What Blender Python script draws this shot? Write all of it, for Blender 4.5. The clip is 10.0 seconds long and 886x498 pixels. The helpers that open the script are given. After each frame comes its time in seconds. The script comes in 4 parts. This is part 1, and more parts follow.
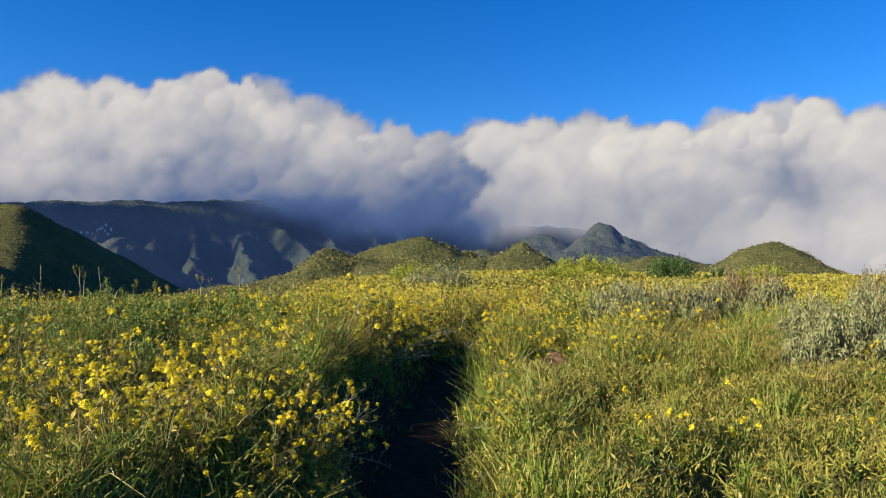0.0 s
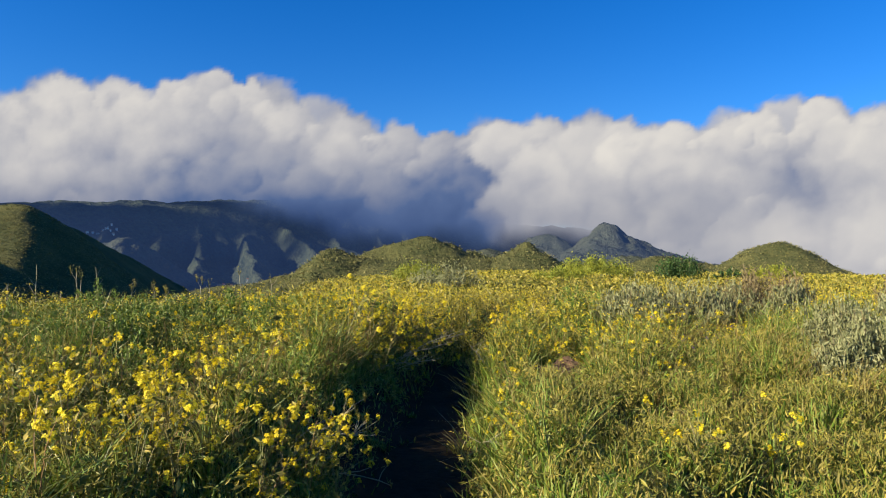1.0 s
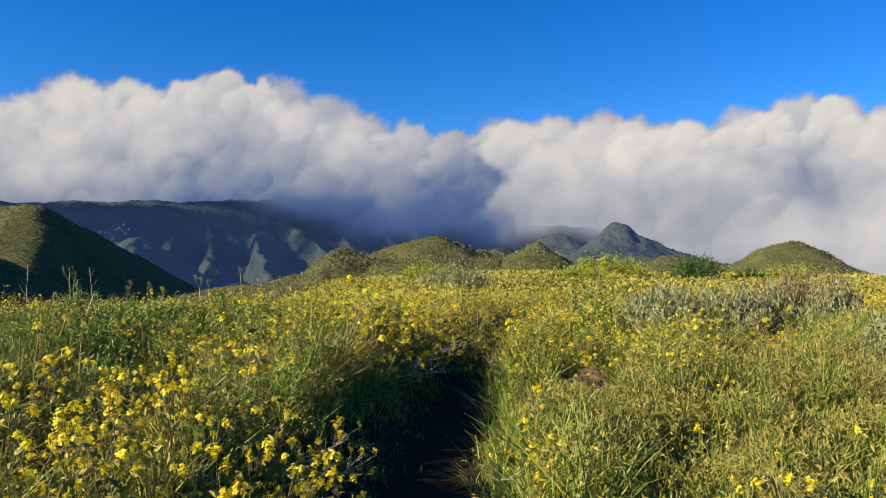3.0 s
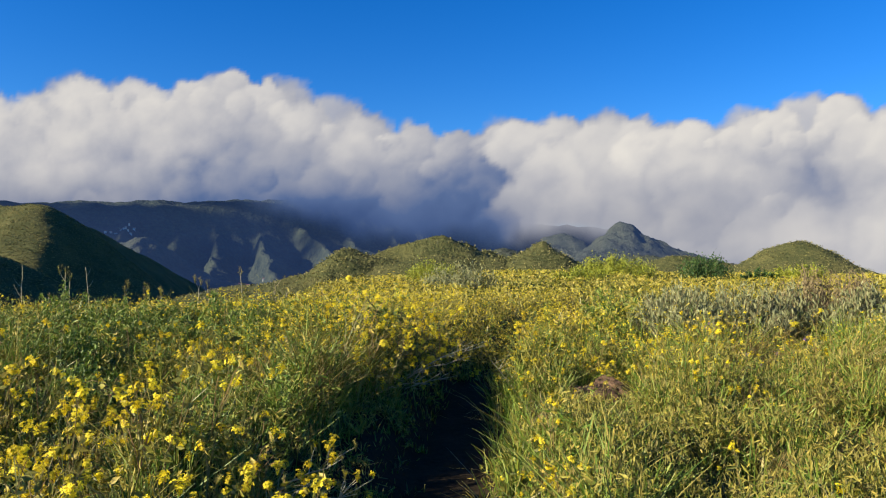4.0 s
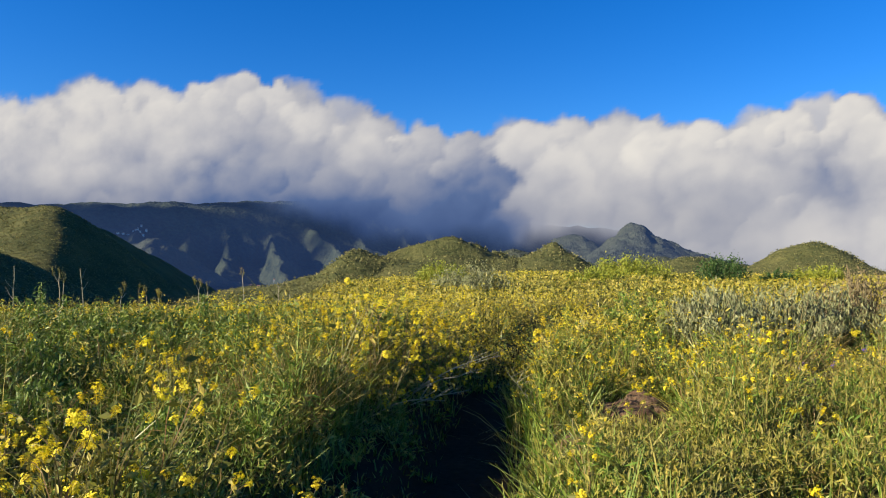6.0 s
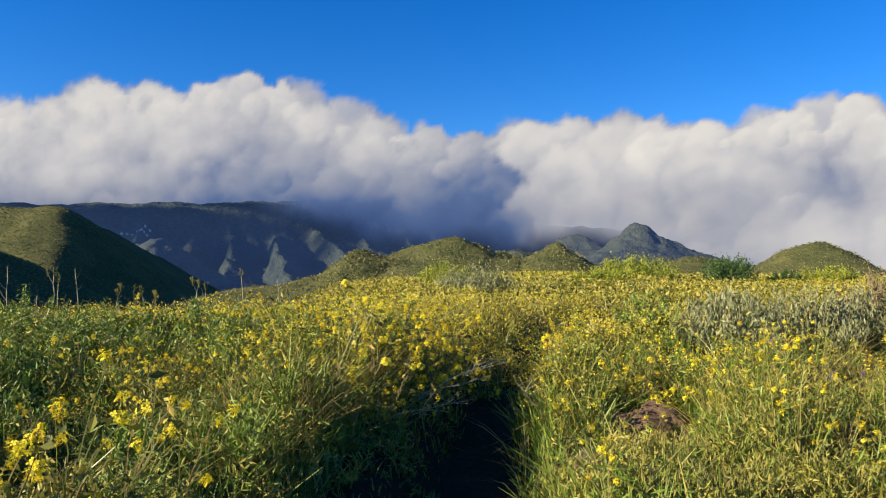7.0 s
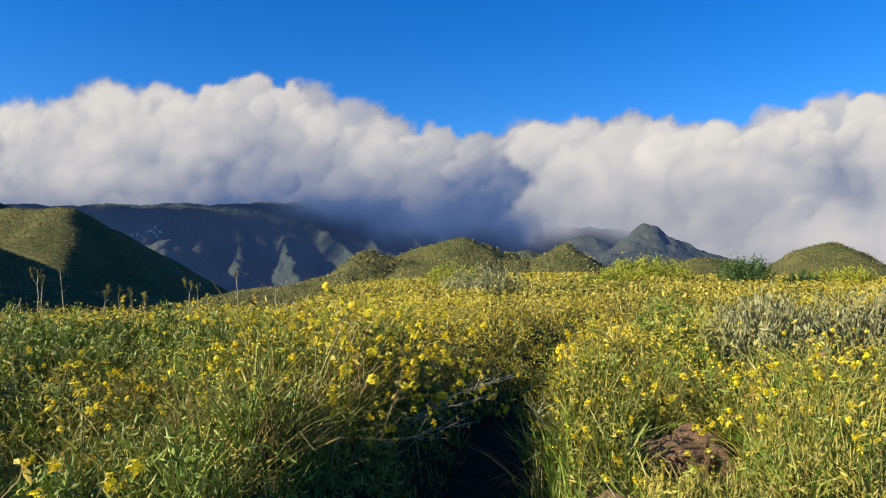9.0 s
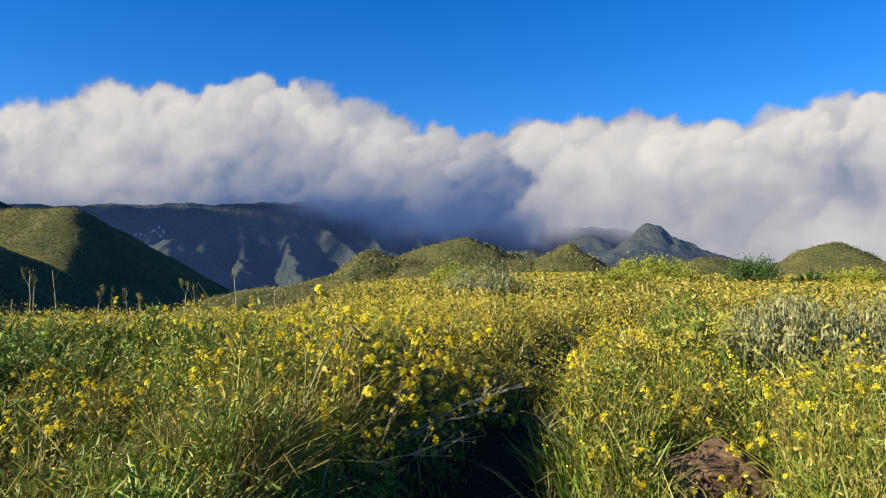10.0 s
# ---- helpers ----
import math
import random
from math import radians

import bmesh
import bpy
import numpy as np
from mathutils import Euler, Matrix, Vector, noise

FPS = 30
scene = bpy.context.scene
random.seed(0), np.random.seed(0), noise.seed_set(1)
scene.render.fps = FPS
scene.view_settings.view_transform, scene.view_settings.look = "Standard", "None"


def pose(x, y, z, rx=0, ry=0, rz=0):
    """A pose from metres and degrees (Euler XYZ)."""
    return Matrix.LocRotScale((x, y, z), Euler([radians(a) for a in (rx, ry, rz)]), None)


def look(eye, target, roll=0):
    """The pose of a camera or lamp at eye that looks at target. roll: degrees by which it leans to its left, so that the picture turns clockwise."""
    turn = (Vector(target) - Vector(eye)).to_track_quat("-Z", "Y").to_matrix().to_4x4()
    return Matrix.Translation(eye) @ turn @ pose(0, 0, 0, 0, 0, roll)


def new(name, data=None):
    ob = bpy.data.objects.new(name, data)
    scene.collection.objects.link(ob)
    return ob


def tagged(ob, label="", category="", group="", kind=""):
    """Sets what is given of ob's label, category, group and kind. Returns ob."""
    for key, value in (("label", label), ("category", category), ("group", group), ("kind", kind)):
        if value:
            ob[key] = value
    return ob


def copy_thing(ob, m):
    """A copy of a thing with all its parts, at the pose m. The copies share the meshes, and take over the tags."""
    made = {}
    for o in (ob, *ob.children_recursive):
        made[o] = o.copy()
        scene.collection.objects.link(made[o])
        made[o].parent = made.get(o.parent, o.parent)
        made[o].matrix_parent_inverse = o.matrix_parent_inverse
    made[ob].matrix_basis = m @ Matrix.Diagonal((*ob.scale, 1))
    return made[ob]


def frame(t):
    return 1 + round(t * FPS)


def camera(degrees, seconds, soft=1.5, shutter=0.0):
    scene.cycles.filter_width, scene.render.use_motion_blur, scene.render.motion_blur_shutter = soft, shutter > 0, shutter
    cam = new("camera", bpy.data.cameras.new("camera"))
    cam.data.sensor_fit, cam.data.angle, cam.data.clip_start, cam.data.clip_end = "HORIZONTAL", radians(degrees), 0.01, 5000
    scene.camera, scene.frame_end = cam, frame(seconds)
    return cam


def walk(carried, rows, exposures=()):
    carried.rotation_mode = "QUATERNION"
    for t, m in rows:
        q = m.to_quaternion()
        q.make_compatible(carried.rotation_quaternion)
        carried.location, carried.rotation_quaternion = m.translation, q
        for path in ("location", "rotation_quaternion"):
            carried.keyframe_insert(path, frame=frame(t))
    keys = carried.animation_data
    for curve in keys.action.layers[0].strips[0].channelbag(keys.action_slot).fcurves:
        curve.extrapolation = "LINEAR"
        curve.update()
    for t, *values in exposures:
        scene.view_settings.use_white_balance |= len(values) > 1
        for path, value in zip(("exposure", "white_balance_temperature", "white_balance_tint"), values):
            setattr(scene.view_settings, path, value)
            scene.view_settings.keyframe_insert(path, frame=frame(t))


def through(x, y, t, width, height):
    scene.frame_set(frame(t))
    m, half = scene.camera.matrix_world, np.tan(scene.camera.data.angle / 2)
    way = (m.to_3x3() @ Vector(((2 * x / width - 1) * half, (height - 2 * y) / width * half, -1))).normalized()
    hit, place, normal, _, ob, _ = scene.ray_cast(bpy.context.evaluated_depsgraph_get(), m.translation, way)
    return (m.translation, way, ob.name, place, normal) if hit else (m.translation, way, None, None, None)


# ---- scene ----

# ---------------------------------------------------------------- camera
cam = camera(64.0, 10.0, soft=1.1)
PATH = [
    (0.0, 0.000, 0.000, 1.392, 0.00, 1.29),
    (0.5, -0.005, 0.186, 1.393, 0.18, 1.28),
    (1.0, -0.009, 0.378, 1.393, 0.37, 1.28),
    (1.5, -0.012, 0.571, 1.394, 0.58, 1.27),
    (2.0, -0.012, 0.758, 1.397, 0.79, 1.26),
    (2.5, -0.014, 0.942, 1.400, 0.99, 1.26),
    (4.0, -0.030, 1.520, 1.403, 1.57, 1.24),
    (4.5, -0.034, 1.702, 1.402, 1.81, 1.24),
    (5.0, -0.036, 1.873, 1.399, 2.05, 1.25),
    (5.5, -0.042, 2.036, 1.398, 2.25, 1.30),
    (7.0, -0.066, 2.519, 1.406, 2.67, 1.34),
    (7.5, -0.063, 2.696, 1.410, 2.84, 1.35),
    (8.0, -0.053, 2.880, 1.411, 3.02, 1.36),
    (8.5, -0.040, 3.062, 1.408, 3.20, 1.38),
    (9.0, -0.036, 3.246, 1.404, 3.36, 1.41),
    (9.5, -0.045, 3.426, 1.405, 3.48, 1.41),
    (10.0, -0.057, 3.598, 1.410, 3.61, 1.40),
]
walk(cam, [(t, pose(x, y, z, 90 + pitch, 0, yaw)) for t, x, y, z, yaw, pitch in PATH], exposures=[(0.0, 1.26), (2.5, 1.29), (5.0, 1.31), (7.5, 1.34), (10.0, 1.36)])

# ---------------------------------------------------------------- light
SUN_EL, SUN_AZ = 22.0, 247.0  # degrees; azimuth clockwise from +y
world = bpy.data.worlds.new("world")
scene.world = world
world.use_nodes = True
wn, wl = world.node_tree.nodes, world.node_tree.links
sky = wn.new("ShaderNodeTexSky")
sky.sky_type, sky.sun_disc = "NISHITA", False
sky.sun_elevation, sky.sun_rotation = radians(SUN_EL), radians(SUN_AZ)
sky.air_density, sky.dust_density, sky.ozone_density, sky.altitude = 1.0, 0.2, 3.0, 400
tone = wn.new("ShaderNodeHueSaturation")
tone.inputs["Saturation"].default_value = 1.4
wl.new(sky.outputs[0], tone.inputs["Color"])
tint = wn.new("ShaderNodeMix")
tint.data_type, tint.blend_type = "RGBA", "MULTIPLY"
tint.inputs[0].default_value, tint.inputs[7].default_value = 1.0, (0.80, 1.17, 1.68, 1)
wl.new(tone.outputs[0], tint.inputs[6])
wl.new(tint.outputs[2], wn["Background"].inputs["Color"])
wn["Background"].inputs["Strength"].default_value = 0.042
sun = new("sun", bpy.data.lights.new("sun", "SUN"))
sun.data.energy, sun.data.angle, sun.data.color = 5.0, radians(0.5), (1.0, 0.86, 0.62)
a, e = radians(SUN_AZ), radians(SUN_EL)
toward_sun = Vector((math.sin(a) * math.cos(e), math.cos(a) * math.cos(e), math.sin(e)))
sun.matrix_world = look(toward_sun * 50, (0, 0, 0))
CLOUD_GLOW = 0.405

# ---------------------------------------------------------------- tools
rng = np.random.default_rng(7)


def gradient_noise(x, y, seed=0):
    """Smooth noise of about -0.7 to 0.7, one cell to a unit."""
    x, y = np.broadcast_arrays(np.asarray(x, float), np.asarray(y, float))
    ix, iy = np.floor(x).astype(np.int64), np.floor(y).astype(np.int64)
    fx, fy = x - ix, y - iy

    def corner(i, j, dx, dy):
        h = (i * 374761393 + j * 668265263 + seed * 974634777) & 0x7FFFFFFF
        h = ((h ^ (h >> 13)) * 1274126177) & 0x7FFFFFFF
        ang = ((h ^ (h >> 16)) % 4096) * (2 * np.pi / 4096)
        return np.cos(ang) * dx + np.sin(ang) * dy

    sx, sy = fx * fx * fx * (fx * (fx * 6 - 15) + 10), fy * fy * fy * (fy * (fy * 6 - 15) + 10)
    low = corner(ix, iy, fx, fy) * (1 - sx) + corner(ix + 1, iy, fx - 1, fy) * sx
    high = corner(ix, iy + 1, fx, fy - 1) * (1 - sx) + corner(ix + 1, iy + 1, fx - 1, fy - 1) * sx
    return low * (1 - sy) + high * sy


def fractal(x, y, octaves=4, seed=0, gain=0.5):
    return sum(gain ** k * gradient_noise(x * 2 ** k, y * 2 ** k, seed + 17 * k) for k in range(octaves))


def billow(x, y, octaves=4, seed=0, gain=0.5):
    return sum(gain ** k * np.abs(gradient_noise(x * 2 ** k + 5.3 * k, y * 2 ** k + 1.7 * k, seed + 17 * k)) for k in range(octaves))


def ramp(lo, hi, v):
    t = np.clip((np.asarray(v, float) - lo) / (hi - lo), 0, 1)
    return t * t * (3 - 2 * t)


def quick_mesh(name, verts, faces, smooth=False):
    """A mesh from arrays of places and of faces with the same number of corners."""
    verts, faces = np.asarray(verts, np.float32).reshape(-1, 3), np.asarray(faces, np.int32)
    me = bpy.data.meshes.new(name)
    n, k = faces.shape
    me.vertices.add(len(verts)), me.loops.add(n * k), me.polygons.add(n)
    me.vertices.foreach_set("co", verts.ravel())
    me.loops.foreach_set("vertex_index", faces.ravel())
    me.polygons.foreach_set("loop_start", np.arange(0, n * k, k, dtype=np.int32))
    me.polygons.foreach_set("use_smooth", np.full(n, smooth))
    me.update(calc_edges=True)
    return me


def grid_faces(nu, nv):
    i = (np.arange(nu - 1)[:, None] * nv + np.arange(nv - 1)[None]).ravel()
    return np.stack([i, i + nv, i + nv + 1, i + 1], 1)


def part(name, me, material, parent=None, label=""):
    ob = new(name, me)
    if not me.materials:
        me.materials.append(material)
    ob.parent = parent
    return tagged(ob, label)


# ---------------------------------------------------------------- materials
def node_material(name):
    m = bpy.data.materials.new(name)
    m.use_nodes = True
    nodes, links = m.node_tree.nodes, m.node_tree.links
    return m, nodes, links, nodes["Principled BSDF"]


def mix_colour(nodes, links, fac, a, b):
    mix = nodes.new("ShaderNodeMix")
    mix.data_type = "RGBA"
    for sock, v in ((0, fac), (6, a), (7, b)):
        if isinstance(v, bpy.types.NodeSocket):
            links.new(v, mix.inputs[sock])
        else:
            mix.inputs[sock].default_value = v if sock == 0 else (*v, 1)
    return mix.outputs[2]


def noise_out(nodes, links, scale, detail=4, coords="Object", rough=0.55):
    tc, tex = nodes.new("ShaderNodeTexCoord"), nodes.new("ShaderNodeTexNoise")
    tex.inputs["Scale"].default_value, tex.inputs["Detail"].default_value, tex.inputs["Roughness"].default_value = scale, detail, rough
    links.new(tc.outputs[coords], tex.inputs["Vector"])
    return tex.outputs["Fac"]


def stretch(nodes, links, value, lo, hi):
    r = nodes.new("ShaderNodeMapRange")
    r.inputs[1].default_value, r.inputs[2].default_value = lo, hi
    links.new(value, r.inputs[0])
    return r.outputs[0]


def leaf_material(name, stops, through=0.3, rough=0.55, gloss=0.25):
    """Leaf or petal: each piece takes one of the stops' colours, with some light shining through."""
    m, nodes, links, bsdf = node_material(name)
    geo, ob = nodes.new("ShaderNodeNewGeometry"), nodes.new("ShaderNodeObjectInfo")
    add = nodes.new("ShaderNodeMath")
    add.operation = "ADD"
    wrap = nodes.new("ShaderNodeMath")
    wrap.operation = "FRACT"
    links.new(geo.outputs["Random Per Island"], add.inputs[0])
    links.new(ob.outputs["Random"], add.inputs[1])
    links.new(add.outputs[0], wrap.inputs[0])
    cr = nodes.new("ShaderNodeValToRGB")
    while len(cr.color_ramp.elements) < len(stops):
        cr.color_ramp.elements.new(0.5)
    for i, c in enumerate(stops):
        cr.color_ramp.elements[i].position = i / (len(stops) - 1)
        cr.color_ramp.elements[i].color = (*c, 1)
    links.new(wrap.outputs[0], cr.inputs[0])
    colour = cr.outputs[0]
    links.new(colour, bsdf.inputs["Base Color"])
    bsdf.inputs["Roughness"].default_value = rough
    bsdf.inputs["Specular IOR Level"].default_value = gloss
    tr, mix = nodes.new("ShaderNodeBsdfTranslucent"), nodes.new("ShaderNodeMixShader")
    mix.inputs[0].default_value = through
    links.new(colour, tr.inputs["Color"])
    links.new(bsdf.outputs[0], mix.inputs[1])
    links.new(tr.outputs[0], mix.inputs[2])
    links.new(mix.outputs[0], nodes["Material Output"].inputs["Surface"])
    return m


def ground_material(name, dark, light, scale, rough=0.9, bump=0.4, third=None, fine=6.0, dist=0.05):
    """Soil, rock or far scrub: two colours at two scales, with relief."""
    m, nodes, links, bsdf = node_material(name)
    big = stretch(nodes, links, noise_out(nodes, links, scale, 5), 0.35, 0.65)
    small = noise_out(nodes, links, scale * fine, 6, rough=0.65)
    c = mix_colour(nodes, links, big, dark, light)
    shade = mix_colour(nodes, links, stretch(nodes, links, small, 0.3, 0.7), tuple(v * 0.55 for v in dark), third or light)
    c = mix_colour(nodes, links, 0.45, c, shade)
    links.new(c, bsdf.inputs["Base Color"])
    bsdf.inputs["Roughness"].default_value = rough
    bsdf.inputs["Specular IOR Level"].default_value = 0.05
    b = nodes.new("ShaderNodeBump")
    b.inputs["Strength"].default_value, b.inputs["Distance"].default_value = bump, dist
    links.new(small, b.inputs["Height"])
    links.new(b.outputs[0], bsdf.inputs["Normal"])
    return m


GRASS = leaf_material("grass", [(0.06, 0.075, 0.010), (0.14, 0.145, 0.018), (0.26, 0.24, 0.042), (0.35, 0.30, 0.085)], 0.2, 0.42, 0.4)
LUSH = leaf_material("lush_leaf", [(0.05, 0.10, 0.01), (0.10, 0.17, 0.02), (0.19, 0.25, 0.04), (0.26, 0.30, 0.08)], 0.18, 0.48)
STRAW = leaf_material("straw", [(0.18, 0.145, 0.045), (0.27, 0.215, 0.07), (0.25, 0.17, 0.06), (0.31, 0.265, 0.11)], 0.25, 0.6)
FORB = leaf_material("forb_leaf", [(0.055, 0.07, 0.010), (0.15, 0.15, 0.02), (0.30, 0.27, 0.048), (0.36, 0.29, 0.065)], 0.16, 0.55)
PETAL = leaf_material("yellow_petal", [(0.68, 0.52, 0.012), (0.75, 0.64, 0.025), (0.72, 0.61, 0.04), (0.62, 0.48, 0.018)], 0.35, 0.6)
BUD = leaf_material("bud", [(0.15, 0.15, 0.035), (0.25, 0.22, 0.045), (0.21, 0.185, 0.06)], 0.2, 0.6)
STEM = leaf_material("stem", [(0.10, 0.12, 0.03), (0.16, 0.15, 0.05), (0.22, 0.13, 0.06)], 0.1, 0.55)
PALE = leaf_material("bleached_stalk", [(0.30, 0.27, 0.17), (0.40, 0.37, 0.25), (0.26, 0.22, 0.14)], 0.05, 0.7)
TWIG = leaf_material("dry_twig", [(0.10, 0.08, 0.042), (0.16, 0.125, 0.065), (0.21, 0.17, 0.085), (0.12, 0.09, 0.05)], 0.1, 0.8)
SAGE = leaf_material("sage_leaf", [(0.11, 0.125, 0.05), (0.20, 0.215, 0.10), (0.31, 0.315, 0.16), (0.16, 0.175, 0.07)], 0.25, 0.7)
SPURGE = leaf_material("spurge_leaf", [(0.14, 0.18, 0.02), (0.22, 0.26, 0.03), (0.30, 0.30, 0.03), (0.18, 0.22, 0.03)], 0.25, 0.55)
DARK_LEAF = leaf_material("dark_leaf", [(0.02, 0.05, 0.012), (0.04, 0.09, 0.02), (0.07, 0.12, 0.025)], 0.2, 0.5)
VIOLET = leaf_material("violet_petal", [(0.14, 0.05, 0.30), (0.20, 0.08, 0.42), (0.12, 0.06, 0.36)], 0.3, 0.6)
HILL_SCRUB = leaf_material("hill_scrub_leaf", [(0.045, 0.058, 0.02), (0.11, 0.12, 0.038), (0.20, 0.185, 0.065), (0.23, 0.20, 0.09)], 0.12, 0.75)
SOIL = ground_material("meadow_soil", (0.045, 0.045, 0.018), (0.085, 0.09, 0.03), 1.6, third=(0.12, 0.115, 0.04))
# Earth so dark because shade over trail and hollow is put into it.
SHADED_EARTH = ground_material("shaded_trail_earth", (0.014, 0.011, 0.007), (0.026, 0.020, 0.012), 3.0, third=(0.042, 0.033, 0.021), dist=0.02)
ROCK = ground_material("red_rock", (0.09, 0.055, 0.034), (0.17, 0.108, 0.07), 5.0, third=(0.22, 0.15, 0.10), bump=0.7, dist=0.02)
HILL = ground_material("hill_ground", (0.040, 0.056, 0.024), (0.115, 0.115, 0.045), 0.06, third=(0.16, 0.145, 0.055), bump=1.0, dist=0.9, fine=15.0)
# Blue haze of distance is put into the next two colours.
FAR_HILL = ground_material("hazed_far_hillside", (0.040, 0.058, 0.045), (0.080, 0.105, 0.070), 0.03, third=(0.17, 0.165, 0.135), bump=1.0, dist=5.0, fine=11.0)
RANGE = ground_material("hazed_mountain_side", (0.024, 0.042, 0.042), (0.066, 0.088, 0.062), 0.012, third=(0.115, 0.125, 0.08), bump=1.0, dist=16.0)
PLASTER = ground_material("white_plaster", (0.72, 0.70, 0.66), (0.80, 0.79, 0.76), 0.4)
ROOF_TILE = ground_material("roof_tile", (0.28, 0.13, 0.08), (0.36, 0.19, 0.12), 0.6)


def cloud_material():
    """Far backdrop of cloud: glows softly in place of sunlight on it, thin where its rim frays."""
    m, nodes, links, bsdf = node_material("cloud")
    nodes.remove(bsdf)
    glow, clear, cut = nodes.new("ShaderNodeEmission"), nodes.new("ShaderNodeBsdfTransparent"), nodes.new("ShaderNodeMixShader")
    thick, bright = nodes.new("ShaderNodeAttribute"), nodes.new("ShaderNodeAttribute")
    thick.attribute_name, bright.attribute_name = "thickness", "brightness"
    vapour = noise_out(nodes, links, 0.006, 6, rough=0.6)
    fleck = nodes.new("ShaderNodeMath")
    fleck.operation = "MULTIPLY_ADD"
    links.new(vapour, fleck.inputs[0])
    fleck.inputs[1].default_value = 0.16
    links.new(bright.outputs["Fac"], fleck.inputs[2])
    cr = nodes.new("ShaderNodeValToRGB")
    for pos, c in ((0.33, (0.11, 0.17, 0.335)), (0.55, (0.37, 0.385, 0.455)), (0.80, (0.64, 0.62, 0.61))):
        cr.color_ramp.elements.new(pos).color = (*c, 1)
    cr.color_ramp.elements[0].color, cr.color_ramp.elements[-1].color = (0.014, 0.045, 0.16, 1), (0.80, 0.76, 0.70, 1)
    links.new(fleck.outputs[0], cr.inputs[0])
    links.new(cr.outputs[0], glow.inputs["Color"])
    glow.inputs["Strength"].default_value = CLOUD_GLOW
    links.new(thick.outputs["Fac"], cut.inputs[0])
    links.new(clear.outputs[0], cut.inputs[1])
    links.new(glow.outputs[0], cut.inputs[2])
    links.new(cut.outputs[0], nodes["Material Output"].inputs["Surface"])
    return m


CLOUD = cloud_material()


# ---------------------------------------------------------------- the lie of the land
def trail_x(y):
    """The trail's middle line: straight at first, then bending to the right."""
    y = np.asarray(y, float)
    return -0.17 + 0.045 * np.clip(y - 5, 0, 15) ** 1.35 + 0.055 * np.clip(y - 8.8, 0, 11) ** 2


def plateau_edge(x, y):
    """How far the flat meadow reaches in the direction of a place."""
    u = x / np.maximum(np.hypot(x, y), 0.1)
    return 15.5 + 46 * ramp(-0.26, -0.08, np.where(y > 0, u, 0.5))


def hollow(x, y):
    """The low strip between the bank and the trail, its shade also put into the soil's colour."""
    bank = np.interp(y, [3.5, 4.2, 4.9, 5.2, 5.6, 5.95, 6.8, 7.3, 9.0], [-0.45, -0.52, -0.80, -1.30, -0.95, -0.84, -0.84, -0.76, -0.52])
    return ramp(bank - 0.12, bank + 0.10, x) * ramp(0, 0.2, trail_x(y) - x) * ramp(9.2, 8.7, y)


def mounds(x, y, cell, seed):
    """Herbs grow in low domes: 0 in the gaps between them, up to 1 on the tops."""
    x, y = np.broadcast_arrays(np.asarray(x, float) / cell, np.asarray(y, float) / cell)
    ix, iy = np.floor(x).astype(np.int64), np.floor(y).astype(np.int64)
    best = np.zeros(x.shape)
    for di in (-1, 0, 1):
        for dj in (-1, 0, 1):
            i, j = ix + di, iy + dj
            h = (i * 374761393 + j * 668265263 + seed * 974634777) & 0x7FFFFFFF
            h = ((h ^ (h >> 13)) * 1274126177) & 0x7FFFFFFF
            h = h ^ (h >> 16)
            cx, cy = i + (h % 1021) / 1021, j + (h // 1021 % 1019) / 1019
            r, top = 0.50 + 0.45 * (h // 7 % 257) / 257, 0.55 + 0.45 * (h // 13 % 509) / 509
            best = np.maximum(best, top * np.clip(1 - ((x - cx) ** 2 + (y - cy) ** 2) / (r * r), 0, 1) ** 0.7)
    return best


def domes(x, y):
    """Domes of half a metre near the trail's start, wider ones further on."""
    return np.maximum(mounds(x, y, 0.58, 5) * (1 - 0.35 * ramp(10, 13, y)), mounds(x, y, 1.25, 6) * (0.35 + 0.65 * ramp(8, 12, y)))


def spot(x, y, cx, cy, rx, ry):
    return np.exp(-(((x - cx) / rx) ** 2 + ((y - cy) / ry) ** 2))


def hummocks(x, y):
    """The soil itself is raised under the domes, away from the trail."""
    right = ramp(0.2, 0.8, x - trail_x(y)) * ramp(9.5, 7.5, y)
    rise = (0.32 - 0.05 * right - 0.10 * ramp(10, 14, y)) * domes(x, y) * (1 - 0.9 * spot(x, y, 1.1, 7.3, 0.7, 0.9)) * (1 - 0.75 * spot(x, y, -2.1, 6.8, 1.0, 1.3)) * (1 - 0.85 * spot(x, y, -2.9, 3.2, 1.1, 1.0)) + 0.14 * spot(x, y, -1.25, 6.7, 0.35, 0.3) + 0.16 * spot(x, y, -1.15, 4.3, 0.3, 0.8)
    return rise * ramp(0.45, 0.95, np.abs(x - trail_x(y) + 0.2)) * (1 - 0.9 * hollow(x, y))


